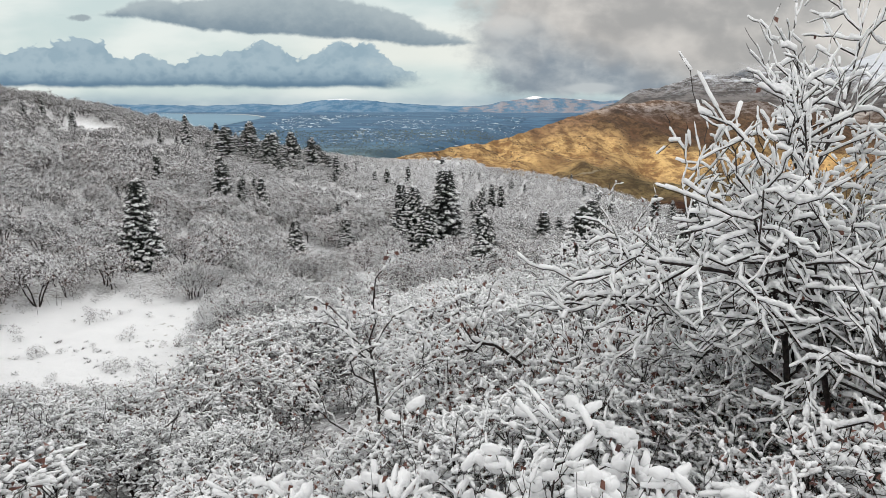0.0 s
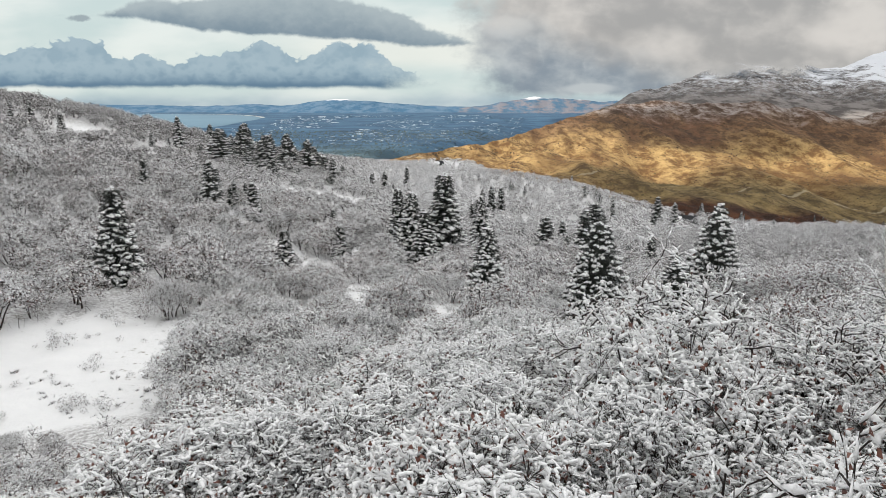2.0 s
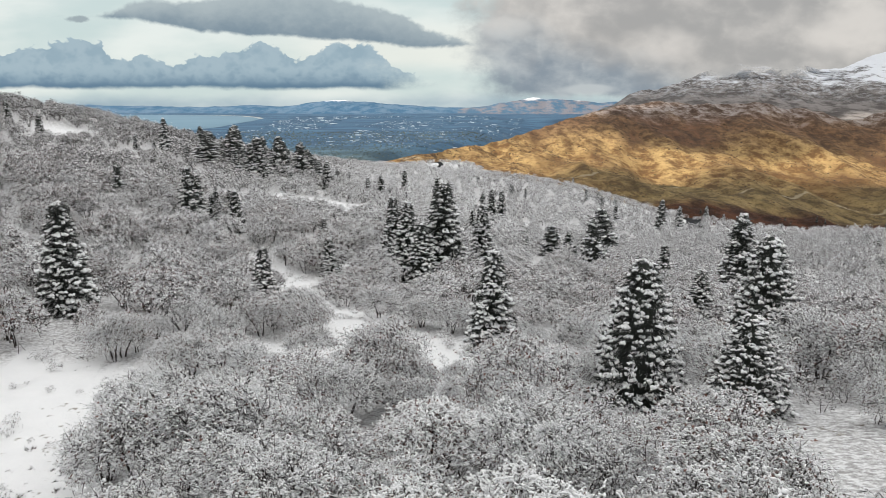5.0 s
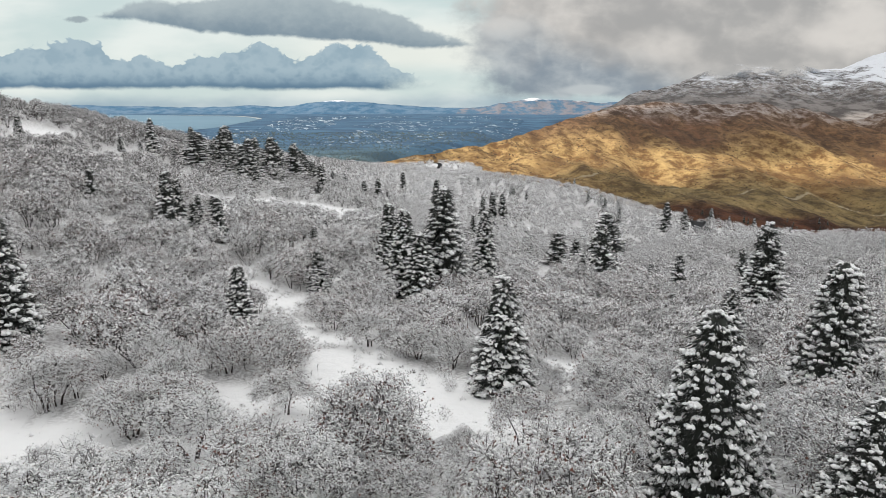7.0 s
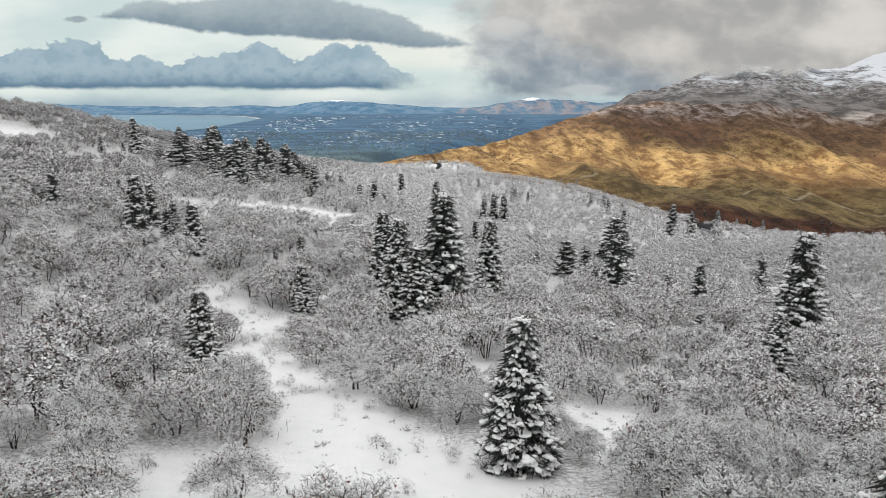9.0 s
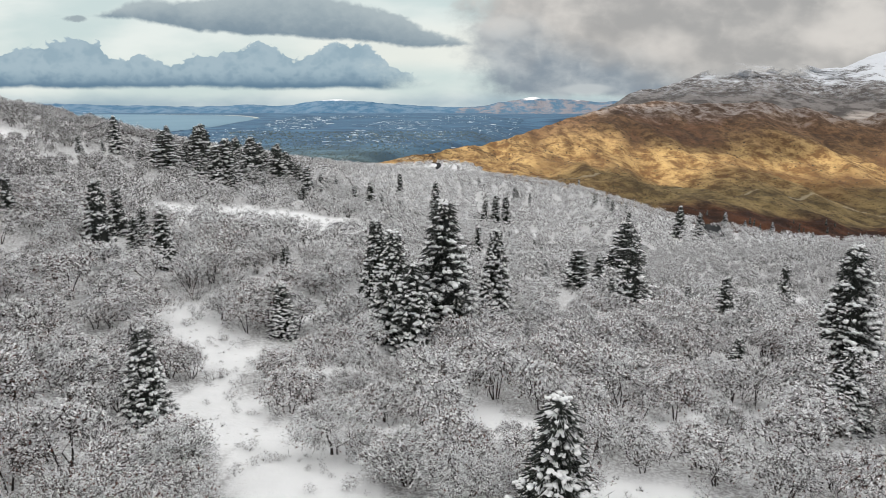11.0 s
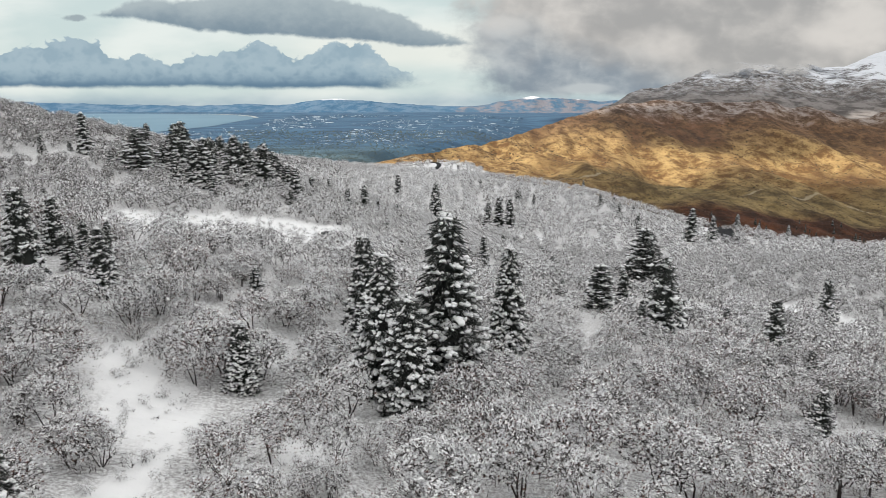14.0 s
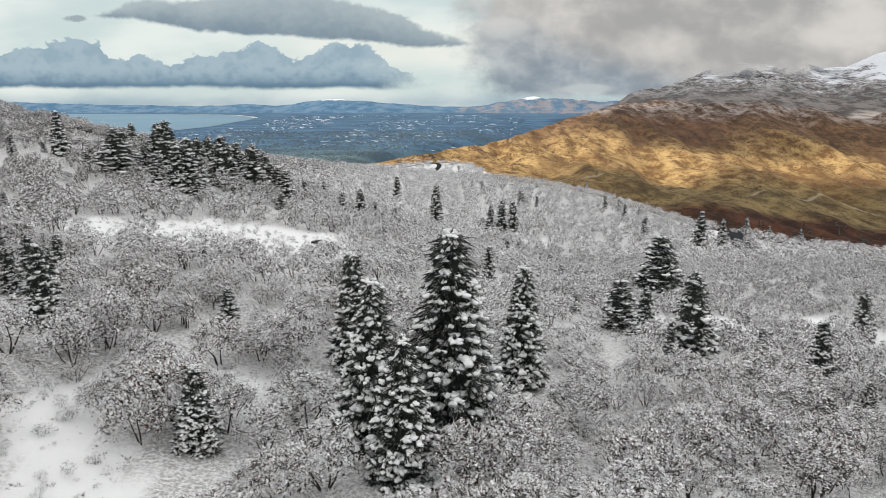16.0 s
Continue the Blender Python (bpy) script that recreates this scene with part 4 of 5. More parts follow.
def make_oak(seed, height, stems, kids, fat, leafy, label, lean=(10, 38), step=0.22, sides=4, rings=2, first=0.36, level=False, girth=1.0, **habit):
    """An oak with snow heaped along every limb; it stands at the origin."""
    rng = np.random.RandomState(seed)
    a, b, r0, r1, lv = grow(rng, height, stems, kids, len(kids) + 1, lean, first=first, **habit)
    r0, r1 = r0 * girth, r1 * girth
    root = new("oak_tree")
    big = lv == 0
    for i in range(stems):
        link_mesh("trunk", *tube(np.array((a[i], b[i], b[i + stems], b[i + 2 * stems])), np.array((r0[i] * 1.25, r1[i], r1[i + stems], r1[i + 2 * stems])), 6), M_BARK, root, smooth=True)
    thin = ~big & ((lv <= 3) | (rings > 1))
    link_mesh("branchwork", *sticks(a[thin], b[thin], r0[thin], r1[thin], 3), M_BARK, root)
    hold = lv >= 1
    p, q, i = cut(a[hold], b[hold], step)
    r0h = r0[hold][i]
    d = q - p
    flatness = 1 - np.abs(d[:, 2]) / np.maximum(np.linalg.norm(d, axis=1), 1e-6)
    keep = rng.rand(len(p)) < ((flatness - 0.4) * 2.6 if level else 0.5 + 0.7 * flatness)
    if rings == 1:
        keep &= rng.rand(len(p)) < 0.8
        q = p + (q - p) * 1.2
    p, q, r0h, flatness = p[keep], q[keep], r0h[keep], flatness[keep]
    rad = fat * (0.35 + 1.05 * rng.rand(len(p))) * (0.55 + 0.6 * flatness)
    lift = np.zeros_like(p)
    lift[:, 2] = r0h * 0.7 + rad * (0.8 if rings == 2 else 0.55)
    over = (q - p) * (0.42 if level else 0.28)
    link_mesh("snow_cover", *lumps(p + lift - over, q + lift + over, rad, rng, sides, rings, 0.85, 0.34), M_SNOW, root, smooth=True)
    if leafy:
        ends = b[lv == lv.max()]
        pick = ends[rng.rand(len(ends)) < leafy] + rng.randn(1, 3) * 0.01
        link_mesh("withered_foliage", *leaf_shapes(pick, rng, 0.075), M_LEAF, root, "withered rust-brown leaves")
    return part_kinds(tagged(root, label, "tree"))


def flakes(p, size, rng, level=1.0):
    """Single ragged triangles about the given points, level ones where level is small: sprays of fine twigs, films of snow."""
    m = len(p)
    a = rng.randn(m, 3) * (1, 1, level)
    b = rng.randn(m, 3) * (1, 1, level)
    a /= np.linalg.norm(a, axis=1, keepdims=True)
    b /= np.linalg.norm(b, axis=1, keepdims=True)
    n = np.cross(a, b)
    b = np.where(n[:, 2:] < 0, -b, b)
    sz = (size * (0.5 + rng.rand(m)))[:, None]
    v = np.stack((p - (a + b) * sz * 0.4, p + a * sz * 0.8, p + b * sz * 0.8), 1)
    return v.reshape(-1, 3), np.arange(m * 3).reshape(-1, 3)


def splints(a, b, r, rng):
    """Thin single triangles from a to b for twigs far off."""
    m = len(a)
    s = np.cross(b - a, rng.randn(m, 3))
    s *= (r / np.maximum(np.linalg.norm(s, axis=1), 1e-6))[:, None]
    return np.stack((a - s, a + s, b), 1).reshape(-1, 3), np.arange(m * 3).reshape(-1, 3)


def crown(seed, lobes, tips, fat, leafy=0.0, twist=2, under=14, sprays=300, spray=0.2, plump=0, rings=2, wide=1.0):
    """A domed oak four metres high, made of rounded heads of twigs: snowy curls, dark limbs, leaves and the
    fine sprays that fill each head, each as (verts, tris), and its stems."""
    rng = np.random.RandomState(seed)
    k = rng.randint(2, 5)
    az = (np.arange(k) + rng.rand(k)) * 6.283 / k
    foot = np.stack((np.cos(az) * 0.16, np.sin(az) * 0.16, 0 * az), 1)
    knee = foot + np.stack((np.cos(az) * 0.22, np.sin(az) * 0.22, 0.7 + 0.3 * rng.rand(k)), 1) + rng.randn(k, 3) * (0.13, 0.13, 0.05)
    hub = knee + np.stack((np.cos(az) * 0.30, np.sin(az) * 0.30, 0.65 + 0.4 * rng.rand(k)), 1) + rng.randn(k, 3) * (0.18, 0.18, 0.1)
    # heads on a dome
    q = (np.arange(lobes) + 0.5) / lobes
    th = np.arccos(1 - q * 1.04)
    az = np.arange(lobes) * 2.4 + rng.rand(lobes) * 0.8
    out = np.stack((np.sin(th) * np.cos(az), np.sin(th) * np.sin(az), np.cos(th)), 1)
    c = np.array((0, 0, 1.7)) + out * np.array((1.62 * wide, 1.62 * wide, 1.5)) * (0.62 + 0.45 * rng.rand(lobes, 1))
    rl = 1.0 * (14 / lobes) ** 0.42 * (0.7 + 0.5 * rng.rand(lobes))
    near = ((c[:, None] - hub[None]) ** 2).sum(2).argmin(1)
    bend = hub[near] * 0.45 + c * 0.55 + rng.randn(lobes, 3) * (0.12, 0.12, 0.1) + (0, 0, 0.12)
    la, lb = [hub[near], bend], [bend, c]
    lr = [np.full(lobes, 0.026), np.full(lobes, 0.018)]
    # forks inside each head and the twigs that fan out from them
    per = max(2, tips // 6)
    h = np.repeat(np.arange(lobes), per)
    d = rng.randn(len(h), 3) + out[h] * 0.7 + (0, 0, 0.25)
    d /= np.linalg.norm(d, axis=1, keepdims=True)
    fork = c[h] + d * rl[h][:, None] * 0.5
    la.append(c[h])
    lb.append(fork)
    lr.append(np.full(len(h), 0.012 + fat * 0.05))
    w = np.tile(np.arange(len(h)), max(1, round(tips / per)))
    n = len(w)
    e = rng.randn(n, 3) + d[w] * 1.1 + (0, 0, 0.15)
    e /= np.linalg.norm(e, axis=1, keepdims=True)
    e = c[h[w]] + e * (rl[h[w]] * (0.72 + 0.5 * rng.rand(n) ** 2))[:, None] * (1, 1, 0.9)
    la.append(fork[w])
    lb.append(e)
    lr.append(np.full(n, 0.006 + fat * 0.10))
    # snow lies in short crooked curls on the outer part of each twig
    wa, wb, wr = [], [], []
    d = e - fork[w]
    at = fork[w] + d * (0.45 + 0.45 * rng.rand(n, 1))
    d = d / np.linalg.norm(d, axis=1, keepdims=True)
    for _ in range(twist):
        d = d + rng.randn(n, 3) * (0.75, 0.75, 0.5)
        d[:, 2] *= 0.75
        d /= np.linalg.norm(d, axis=1, keepdims=True)
        ln = (1.9 + 3.2 * rng.rand(n, 1)) * fat * (1.0 if plump else 1.35)
        wa.append(at - d * fat * 0.5)
        wb.append(at + d * ln)
        wr.append(fat * (0.40 + 1.0 * rng.rand(n)))
        at = at + d * ln * 0.85 + rng.randn(n, 3) * fat * 0.5
    # thin brush round the foot
    f = rng.randn(under, 3) * (1.1, 1.1, 0)
    up = f + rng.randn(under, 3) * (0.25, 0.25, 0.1) + np.array((0, 0, 0.75)) * (0.4 + rng.rand(under, 1))
    la.append(f)
    lb.append(up)
    lr.append(np.full(under, 0.010 + fat * 0.15))
    # more of it on top of the crown than round its skirts
    wa, wb, wr = np.concatenate(wa), np.concatenate(wb), np.concatenate(wr)
    held = rng.rand(len(wa)) < 0.30 + 0.80 * np.clip((wa[:, 2] - 1.0) / 1.8, 0, 1)
    white = (wa[held], wb[held], wr[held])
    if plump:
        white = lumps(*white, rng, plump, rings, 0.9, 0.4)
    else:
        white = flakes((white[0] + white[1]) / 2, white[2] * 2.1, rng, 0.5)
    if plump:
        dark = slivers(np.concatenate(la), np.concatenate(lb), np.concatenate(lr), rng)
    else:
        dark = splints(np.concatenate(la), np.concatenate(lb), np.concatenate(lr) * 1.4, rng)
    brown = None
    if leafy:
        p = np.repeat(e[rng.rand(n) < leafy], 2, 0)
        p = p + rng.randn(len(p), 3) * (0.07, 0.07, 0.05) - (0, 0, fat)
        brown = flakes(p, np.full(len(p), 0.035 + fat * 0.9), rng)
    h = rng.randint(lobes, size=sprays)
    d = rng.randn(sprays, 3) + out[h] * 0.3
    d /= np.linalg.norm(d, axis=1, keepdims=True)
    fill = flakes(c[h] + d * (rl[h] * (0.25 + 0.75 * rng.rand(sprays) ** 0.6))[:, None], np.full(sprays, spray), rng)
    return white, dark, brown, fill, (foot, knee, hub)


def make_domed(seed, lobes, tips, fat, leafy, label, twist=3, sprays=500, spray=0.09, sides=3, rings=1, wide=1.0, under=10):
    """A domed oak as a thing of its own."""
    rng = np.random.RandomState(seed)
    white, dark, brown, fill, (foot, knee, hub) = crown(seed, lobes, tips, fat, leafy, twist, under, sprays, spray, sides, rings, wide)
    root = new("oak_tree")
    for p in zip(foot, knee, hub):
        link_mesh("trunk", *tube(np.array(p), np.array((0.075, 0.055, 0.035)) * (0.7 + 0.5 * rng.rand()), 5), M_BARK, root, smooth=True)
    link_mesh("branchwork", *dark, M_BARK, root)
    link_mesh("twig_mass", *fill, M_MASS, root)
    link_mesh("snow_cover", *white, M_SNOW, root, smooth=True)
    if brown:
        link_mesh("withered_foliage", *brown, M_LEAF, root, "withered rust-brown leaves")
    return part_kinds(tagged(root, label, "tree"))


def wood_kind(*how):
    """A domed oak for the far woods: corners, triangles and the material of each triangle."""
    white, dark, brown, fill, (foot, knee, hub) = crown(*how)
    stems = join([sticks(foot, knee, np.full(len(foot), 0.065), np.full(len(foot), 0.05), 3), sticks(knee, hub, np.full(len(foot), 0.05), np.full(len(foot), 0.03), 3)])
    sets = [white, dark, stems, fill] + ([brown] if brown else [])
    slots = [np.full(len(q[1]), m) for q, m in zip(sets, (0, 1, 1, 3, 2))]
    # low sprays get dark bark: shade under the dome put into the colour
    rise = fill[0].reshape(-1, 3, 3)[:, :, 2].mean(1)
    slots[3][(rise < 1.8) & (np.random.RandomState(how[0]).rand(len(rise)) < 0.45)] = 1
    slot = np.concatenate(slots)
    v, f = join(sets)
    return v, f, slot


def stamp(name, kinds, x, y, size, rng, mats, label, category):
    """Many cheap plants in one mesh; kinds is a list of (corners, triangles, material slots)."""
    z = land(x, y) - 0.15
    parts, slots = [], []
    for i in range(len(x)):
        v, f, m = kinds[rng.randint(len(kinds))]
        t = rng.rand() * 6.283
        c, s = math.cos(t), math.sin(t)
        sc = size[i]
        w = np.stack(((v[:, 0] * c - v[:, 1] * s) * sc + x[i], (v[:, 0] * s + v[:, 1] * c) * sc + y[i], v[:, 2] * sc * (0.85 + 0.3 * rng.rand()) + z[i]), 1)
        parts.append((w, f))
        slots.append(m)
    ob = link_mesh(name, *join(parts), mats[0])
    for m in mats[1:]:
        ob.data.materials.append(m)
    ob.data.polygons.foreach_set("material_index", np.concatenate(slots).astype(np.int32))
    return tagged(ob, label, category, kind="stuff")


# firs: east, north, height, width over height
FIRS_NEAR = (
    (-0.1, 118, 19.1, 0.46), (-10.1, 129, 13.4, 0.36), (-6.5, 112.5, 15.1, 0.4), (-3.7, 107, 12.1, 0.42),
    (7.8, 130.5, 13.9, 0.36), (-19.8, 109.6, 7.4, 0.46), (-22.9, 78, 8.4, 0.42), (4.7, 56, 10.4, 0.44),
    (-40.2, 64, 12.8, 0.42), (55.5, 119, 18.6, 0.42), (26.8, 48.3, 11.9, 0.6), (11.2, 30.5, 9.3, 0.62),
    (15.4, 25.8, 5.9, 0.8), (36.2, 87, 8.4, 0.5),
)
FIRS_LEFT = (
    (-25.3, 136.1, 4.5, 0.46), (-40.6, 126, 8.6, 0.4), (-46.9, 131.4, 5.5, 0.46), (-41.1, 128.2, 7.7, 0.4),
    (-65.3, 131, 7.7, 0.4), (-49.5, 126, 11, 0.4), (-51.7, 136.7, 8, 0.4), (-47.6, 136.2, 6, 0.4),
    (-45.7, 138.7, 5.7, 0.4), (-76.8, 178.8, 3.4, 0.46), (-102, 223.7, 5.9, 0.4), (-100, 233.4, 3.1, 0.46),
    (-110.3, 259.1, 4.8, 0.46), (-96.9, 235, 11.6, 0.4), (-138.1, 215, 7.5, 0.4), (-125, 209.2, 7.3, 0.4),
    (-141.7, 210.1, 6.3, 0.4),
)
FIRS_CREST = (
    (-81.1, 232, 11.8, 0.6), (-106.1, 297.2, 8.5, 0.4), (-77.1, 248, 14, 0.4), (-79.6, 258.8, 14.4, 0.4),
    (-63.7, 232, 13.8, 0.4), (-77, 276.8, 10.5, 0.4), (-76.3, 285.1, 11.3, 0.4), (-61.1, 250, 14.5, 0.4),
    (-68.5, 288.3, 11.1, 0.4), (-54.1, 255, 14.1, 0.4), (-53.5, 267.3, 10.1, 0.4), (-48.7, 262, 8.8, 0.4),
    (-60.8, 228, 6.5, 0.4), (-85.8, 225, 2.8, 0.46), (-41.9, 236, 4.7, 0.46),
)
FIRS_FAR = (
    (-3.5, 372.4, 16.9, 0.4), (20.9, 365.4, 13.6, 0.4), (26.8, 374, 16.6, 0.4), (33.1, 387.5, 15.9, 0.4),
    (8.3, 190.7, 7.3, 0.4), (22.1, 299.3, 6.5, 0.4), (113, 441.9, 12.2, 0.4), (135.4, 417.5, 19, 0.45),
    (143.7, 409.2, 16.3, 0.4), (185.4, 475.6, 13, 0.4), (193, 426.3, 10, 0.4), (194.2, 384.1, 6.9, 0.4),
    (187.9, 451.4, 8.9, 0.4), (-28.2, 248, 8.3, 0.4), (-23.4, 250, 10.4, 0.4), (-42.3, 300.7, 6.3, 0.4),
    (-23.1, 288.9, 5.7, 0.4), (-14.9, 224.4, 3.5, 0.46), (-24.2, 417.8, 13.3, 0.4), (-16.2, 284.7, 6.2, 0.4),
    (-87, 228.2, 4.8, 0.46),
)
FIRS_MID = (
    (36.5, 158, 13.1, 0.52), (55.3, 233, 17.8, 0.75), (51.4, 150, 10.2, 0.4), (84.6, 194, 11.4, 0.4),
    (31.3, 261, 6.4, 0.4), (27.2, 164.6, 8.8, 0.75), (32, 166.9, 8.5, 0.4), (48.9, 162, 6, 0.4),
    (44.6, 150, 3.2, 0.46), (39.2, 126.2, 4.6, 0.46), (50.6, 137.6, 4.6, 0.46), (30.4, 149.6, 6.1, 0.4),
    (36.6, 110, 5.0, 0.46), (21.9, 173, 3.8, 0.46),
)
FIRS_EDGE = (
    (20.2, 546.5, 6.8, 0.4), (27.5, 548.6, 7.6, 0.4), (14, 539.6, 5.9, 0.4), (51.2, 501.4, 9.2, 0.4),
    (60.9, 505.8, 8.1, 0.4), (50.5, 512, 9.4, 0.4), (116.6, 666.6, 7, 0.4), (119.6, 632.4, 9.4, 0.4),
    (113.8, 542, 10, 0.4), (122.4, 536.3, 9.9, 0.4), (117, 500.1, 11, 0.4), (131.6, 519.6, 7.7, 0.4),
    (28.7, 226, 5, 0.46), (58.5, 323.7, 4.1, 0.46), (66.2, 319, 4.5, 0.46), (28.2, 315.1, 5.4, 0.46),
)


def make_fir(seed, height, whorl, arms, fine, label, slim=0.42):
    """A fir hung with snow, standing at the origin: trunk, dark boughs and the snow on them."""
    rng = np.random.RandomState(seed)
    root = new("fir_tree")
    link_mesh("trunk", *sticks(np.array([(0, 0, 0.0)]), np.array([(0, 0, height * 0.96)]), np.array([height * 0.018]), np.array([0.02]), 7), M_BARK, root)

    def spread_at(z):
        k = np.clip(1 - z / height, 0.0, 1.0)
        return height * slim * (0.50 if slim > 0.6 else 0.56) * k ** (0.52 if slim > 0.6 else 0.64) * np.clip(0.70 + z / height * 1.6, 0.0, 1.0)
    z, az, L = [], [], []
    for zz in np.arange(height * 0.04, height * 0.975, whorl):
        n = max(4, int(arms * (0.35 + 0.75 * (1 - zz / height))))
        for j in range(n):
            z.append(zz + (rng.rand() - 0.5) * whorl * 1.5)
            az.append((j + 0.9 * rng.rand()) * 6.283 / n + zz * 3.7)
            L.append(spread_at(zz) * (0.74 + 0.34 * rng.rand()) + 0.10)
    z, az, L = np.array(z), np.array(az), np.array(L)
    # clumps: one at the end of each bough and some half way along it
    half = rng.rand(len(z)) < 0.95
    z = np.concatenate((z, z[half] + whorl * 0.15))
    az = np.concatenate((az, az[half] + rng.randn(half.sum()) * 0.25))
    L = np.concatenate((L, L[half] * (0.5 + 0.4 * rng.rand(half.sum()))))
    out = np.stack((np.cos(az), np.sin(az), 0 * az), 1)
    side = np.stack((-np.sin(az), np.cos(az), 0 * az), 1)
    droop = 0.12 + 0.28 * (1 - z / height)
    size = (0.47 if fine else 0.72) * (0.55 + 0.6 * np.clip(1 - z / height, 0, 1) ** 0.5) * (0.75 + 0.5 * rng.rand(len(z)))
    root_of = out * np.maximum(L - size * 0.8, 0.02)[:, None]
    root_of[:, 2] = z - L * droop * 0.7
    P, Q, S, A, B, W = [], [], [], [], [], []
    laden = rng.rand(len(z)) < 0.86
    fingers = 9 if fine else 5
    for j in range(fingers):
        fan = (j - (fingers - 1) / 2) / fingers * 2.5 + rng.randn(len(z)) * 0.45
        dirn = out * np.cos(fan)[:, None] + side * np.sin(fan)[:, None]
        dirn[:, 2] = -0.42 * rng.rand(len(z)) - droop * 0.25
        ln = (size * (0.40 + 0.65 * rng.rand(len(z))) * (0.75 + 0.25 * np.cos(fan)))[:, None]
        A.append(root_of - (0, 0, 0.05))
        B.append(root_of + dirn * ln * (0.9 if fine else 1.0) - np.stack((0 * z, 0 * z, size * 0.10 + 0.05), 1))
        W.append(size * (0.07 if fine else 0.15))
        A.append(root_of - (0, 0, 0.1))
        B.append(root_of + dirn * ln * (0.7 + 0.4 * rng.rand(len(z), 1)) - np.stack((0 * z, 0 * z, size * (0.25 + 0.35 * rng.rand(len(z)))), 1))
        W.append(size * (0.06 if fine else 0.12))
        if fine:
            # loose sprays of needles round each finger
            for _ in range(3):
                base = root_of + dirn * ln * rng.rand(len(z), 1)
                A.append(base)
                B.append(base + (dirn + rng.randn(len(z), 3) * 0.7) * size[:, None] * 0.28)
                W.append(size * 0.035)
        has = laden & (rng.rand(len(z)) < (0.72 if fine else 0.9))
        start = root_of + dirn * ln * (0.15 + 0.5 * rng.rand(len(z), 1)) + (0, 0, 0.07)
        stop = start + dirn * (1, 1, 0.6) * ln * (0.25 + 0.45 * rng.rand(len(z), 1)) + rng.randn(len(z), 3) * 0.03
        P.append(start[has])
        Q.append(stop[has])
        S.append((size * (0.225 if fine else 0.41) * (0.45 + 0.9 * rng.rand(len(z))))[has])
    # short needled twigs close in, over a dense dark heart
    n = int(height * (120 if fine else 40))
    zi, ai = height * (0.03 + 0.92 * rng.rand(n)), rng.rand(n) * 6.283
    ri = spread_at(zi) * (0.3 + 0.35 * rng.rand(n))
    p = np.stack((np.cos(ai) * ri, np.sin(ai) * ri, zi), 1)
    A.append(p)
    B.append(p + np.stack((np.cos(ai), np.sin(ai), -0.8 + 0.6 * rng.rand(n)), 1) * (0.3 + 0.3 * rng.rand(n, 1)) + rng.randn(n, 3) * 0.08)
    W.append(np.full(n, 0.05 if fine else 0.11))
    m, rows = 9, 16
    zz = np.linspace(height * 0.03, height * 0.97, rows)
    ang = np.arange(m) * 6.283 / m
    rr = spread_at(zz)[:, None] * 0.42 * (0.75 + 0.5 * rng.rand(rows, m))
    v = np.stack((np.cos(ang) * rr, np.sin(ang) * rr, zz[:, None] + (rng.rand(rows, m) - 0.5) * height * 0.04), 2).reshape(-1, 3)
    i, j = np.arange(m), (np.arange(m) + 1) % m
    f = np.concatenate([np.concatenate((np.stack((i, j, j + m), 1), np.stack((i, j + m, i + m), 1))) + r * m for r in range(rows - 1)])
    link_mesh("foliage", *join([shards(np.concatenate(A), np.concatenate(B), np.concatenate(W), rng), (v, f)]), M_NEEDLE, root)
    link_mesh("snow_cover", *lumps(np.concatenate(P), np.concatenate(Q), np.concatenate(S), rng, 5 if fine else 3, 2 if fine else 1, 0.8, 0.45), M_SNOW, root, smooth=True)
    return part_kinds(tagged(root, label, "tree"))


def put(src, x, y, h, ref, wide=1.0, turn=0.0, sink=0.2, tilt=0.0):
    s = h / ref
    m = pose(x, y, float(land(x, y)) - sink, tilt, tilt * 0.6, turn) @ Matrix.Diagonal((s * wide, s * wide, s, 1))
    return copy_thing(src, m)


def plant_firs():
    rng = np.random.RandomState(11)
    fine = [make_fir(s, 10.0, 0.33, 12, True, "tall dark fir heavily hung with clumps of snow") for s in (1, 2, 3)]
    broad = [make_fir(s, 10.0, 0.30, 17, True, "broad fir thickly hung with clumps of snow", 0.74) for s in (7, 8)]
    plain = [make_fir(s, 10.0, 0.56, 8, False, "dark fir with snow on its drooping boughs") for s in (4, 5, 6)]
    for rows, kinds, group in ((FIRS_NEAR, fine, "firs on the open slope"), (FIRS_LEFT, plain, "firs on the rising hillside"), (FIRS_CREST, plain, "firs on the crest"),
                               (FIRS_FAR, plain, "firs along the bench"), (FIRS_MID, plain, "firs along the bench"), (FIRS_EDGE, plain, "firs at the edge of the valley")):
        for x, y, h, w in rows:
            k = rng.randint(3)
            if h < 5.5 and kinds is plain:
                label = "small young fir dusted with snow among bare oaks"
            elif kinds is fine and h > 14:
                label = "very tall broad fir heavily laden with snow"
            else:
                label = ""
            src, thick = (broad[k % 2], w / 0.74 * 1.1) if kinds is fine and w > 0.55 else (kinds[k], w / 0.42 * 1.2)
            if h < 5.5:
                thick *= 1.25
            ob = put(src, x, y, h, 10.0, thick * (1.45 if group == "firs on the crest" else 1.0), rng.rand() * 360, 0.25)
            tagged(ob, label, group=group)
    # younger ones crowd between those on the crest
    for x, y, h, w in FIRS_CREST:
        for _ in range(3):
            ob = put(plain[rng.randint(3)], x + rng.randn() * 5, y - 9 + rng.rand() * 24, h * (0.5 + 0.35 * rng.rand()), 10.0, 1.35, rng.rand() * 360, 0.25)
            tagged(ob, group="firs on the crest")
    for ob in fine + plain + broad:
        for o in (*ob.children_recursive, ob):
            bpy.data.objects.remove(o)


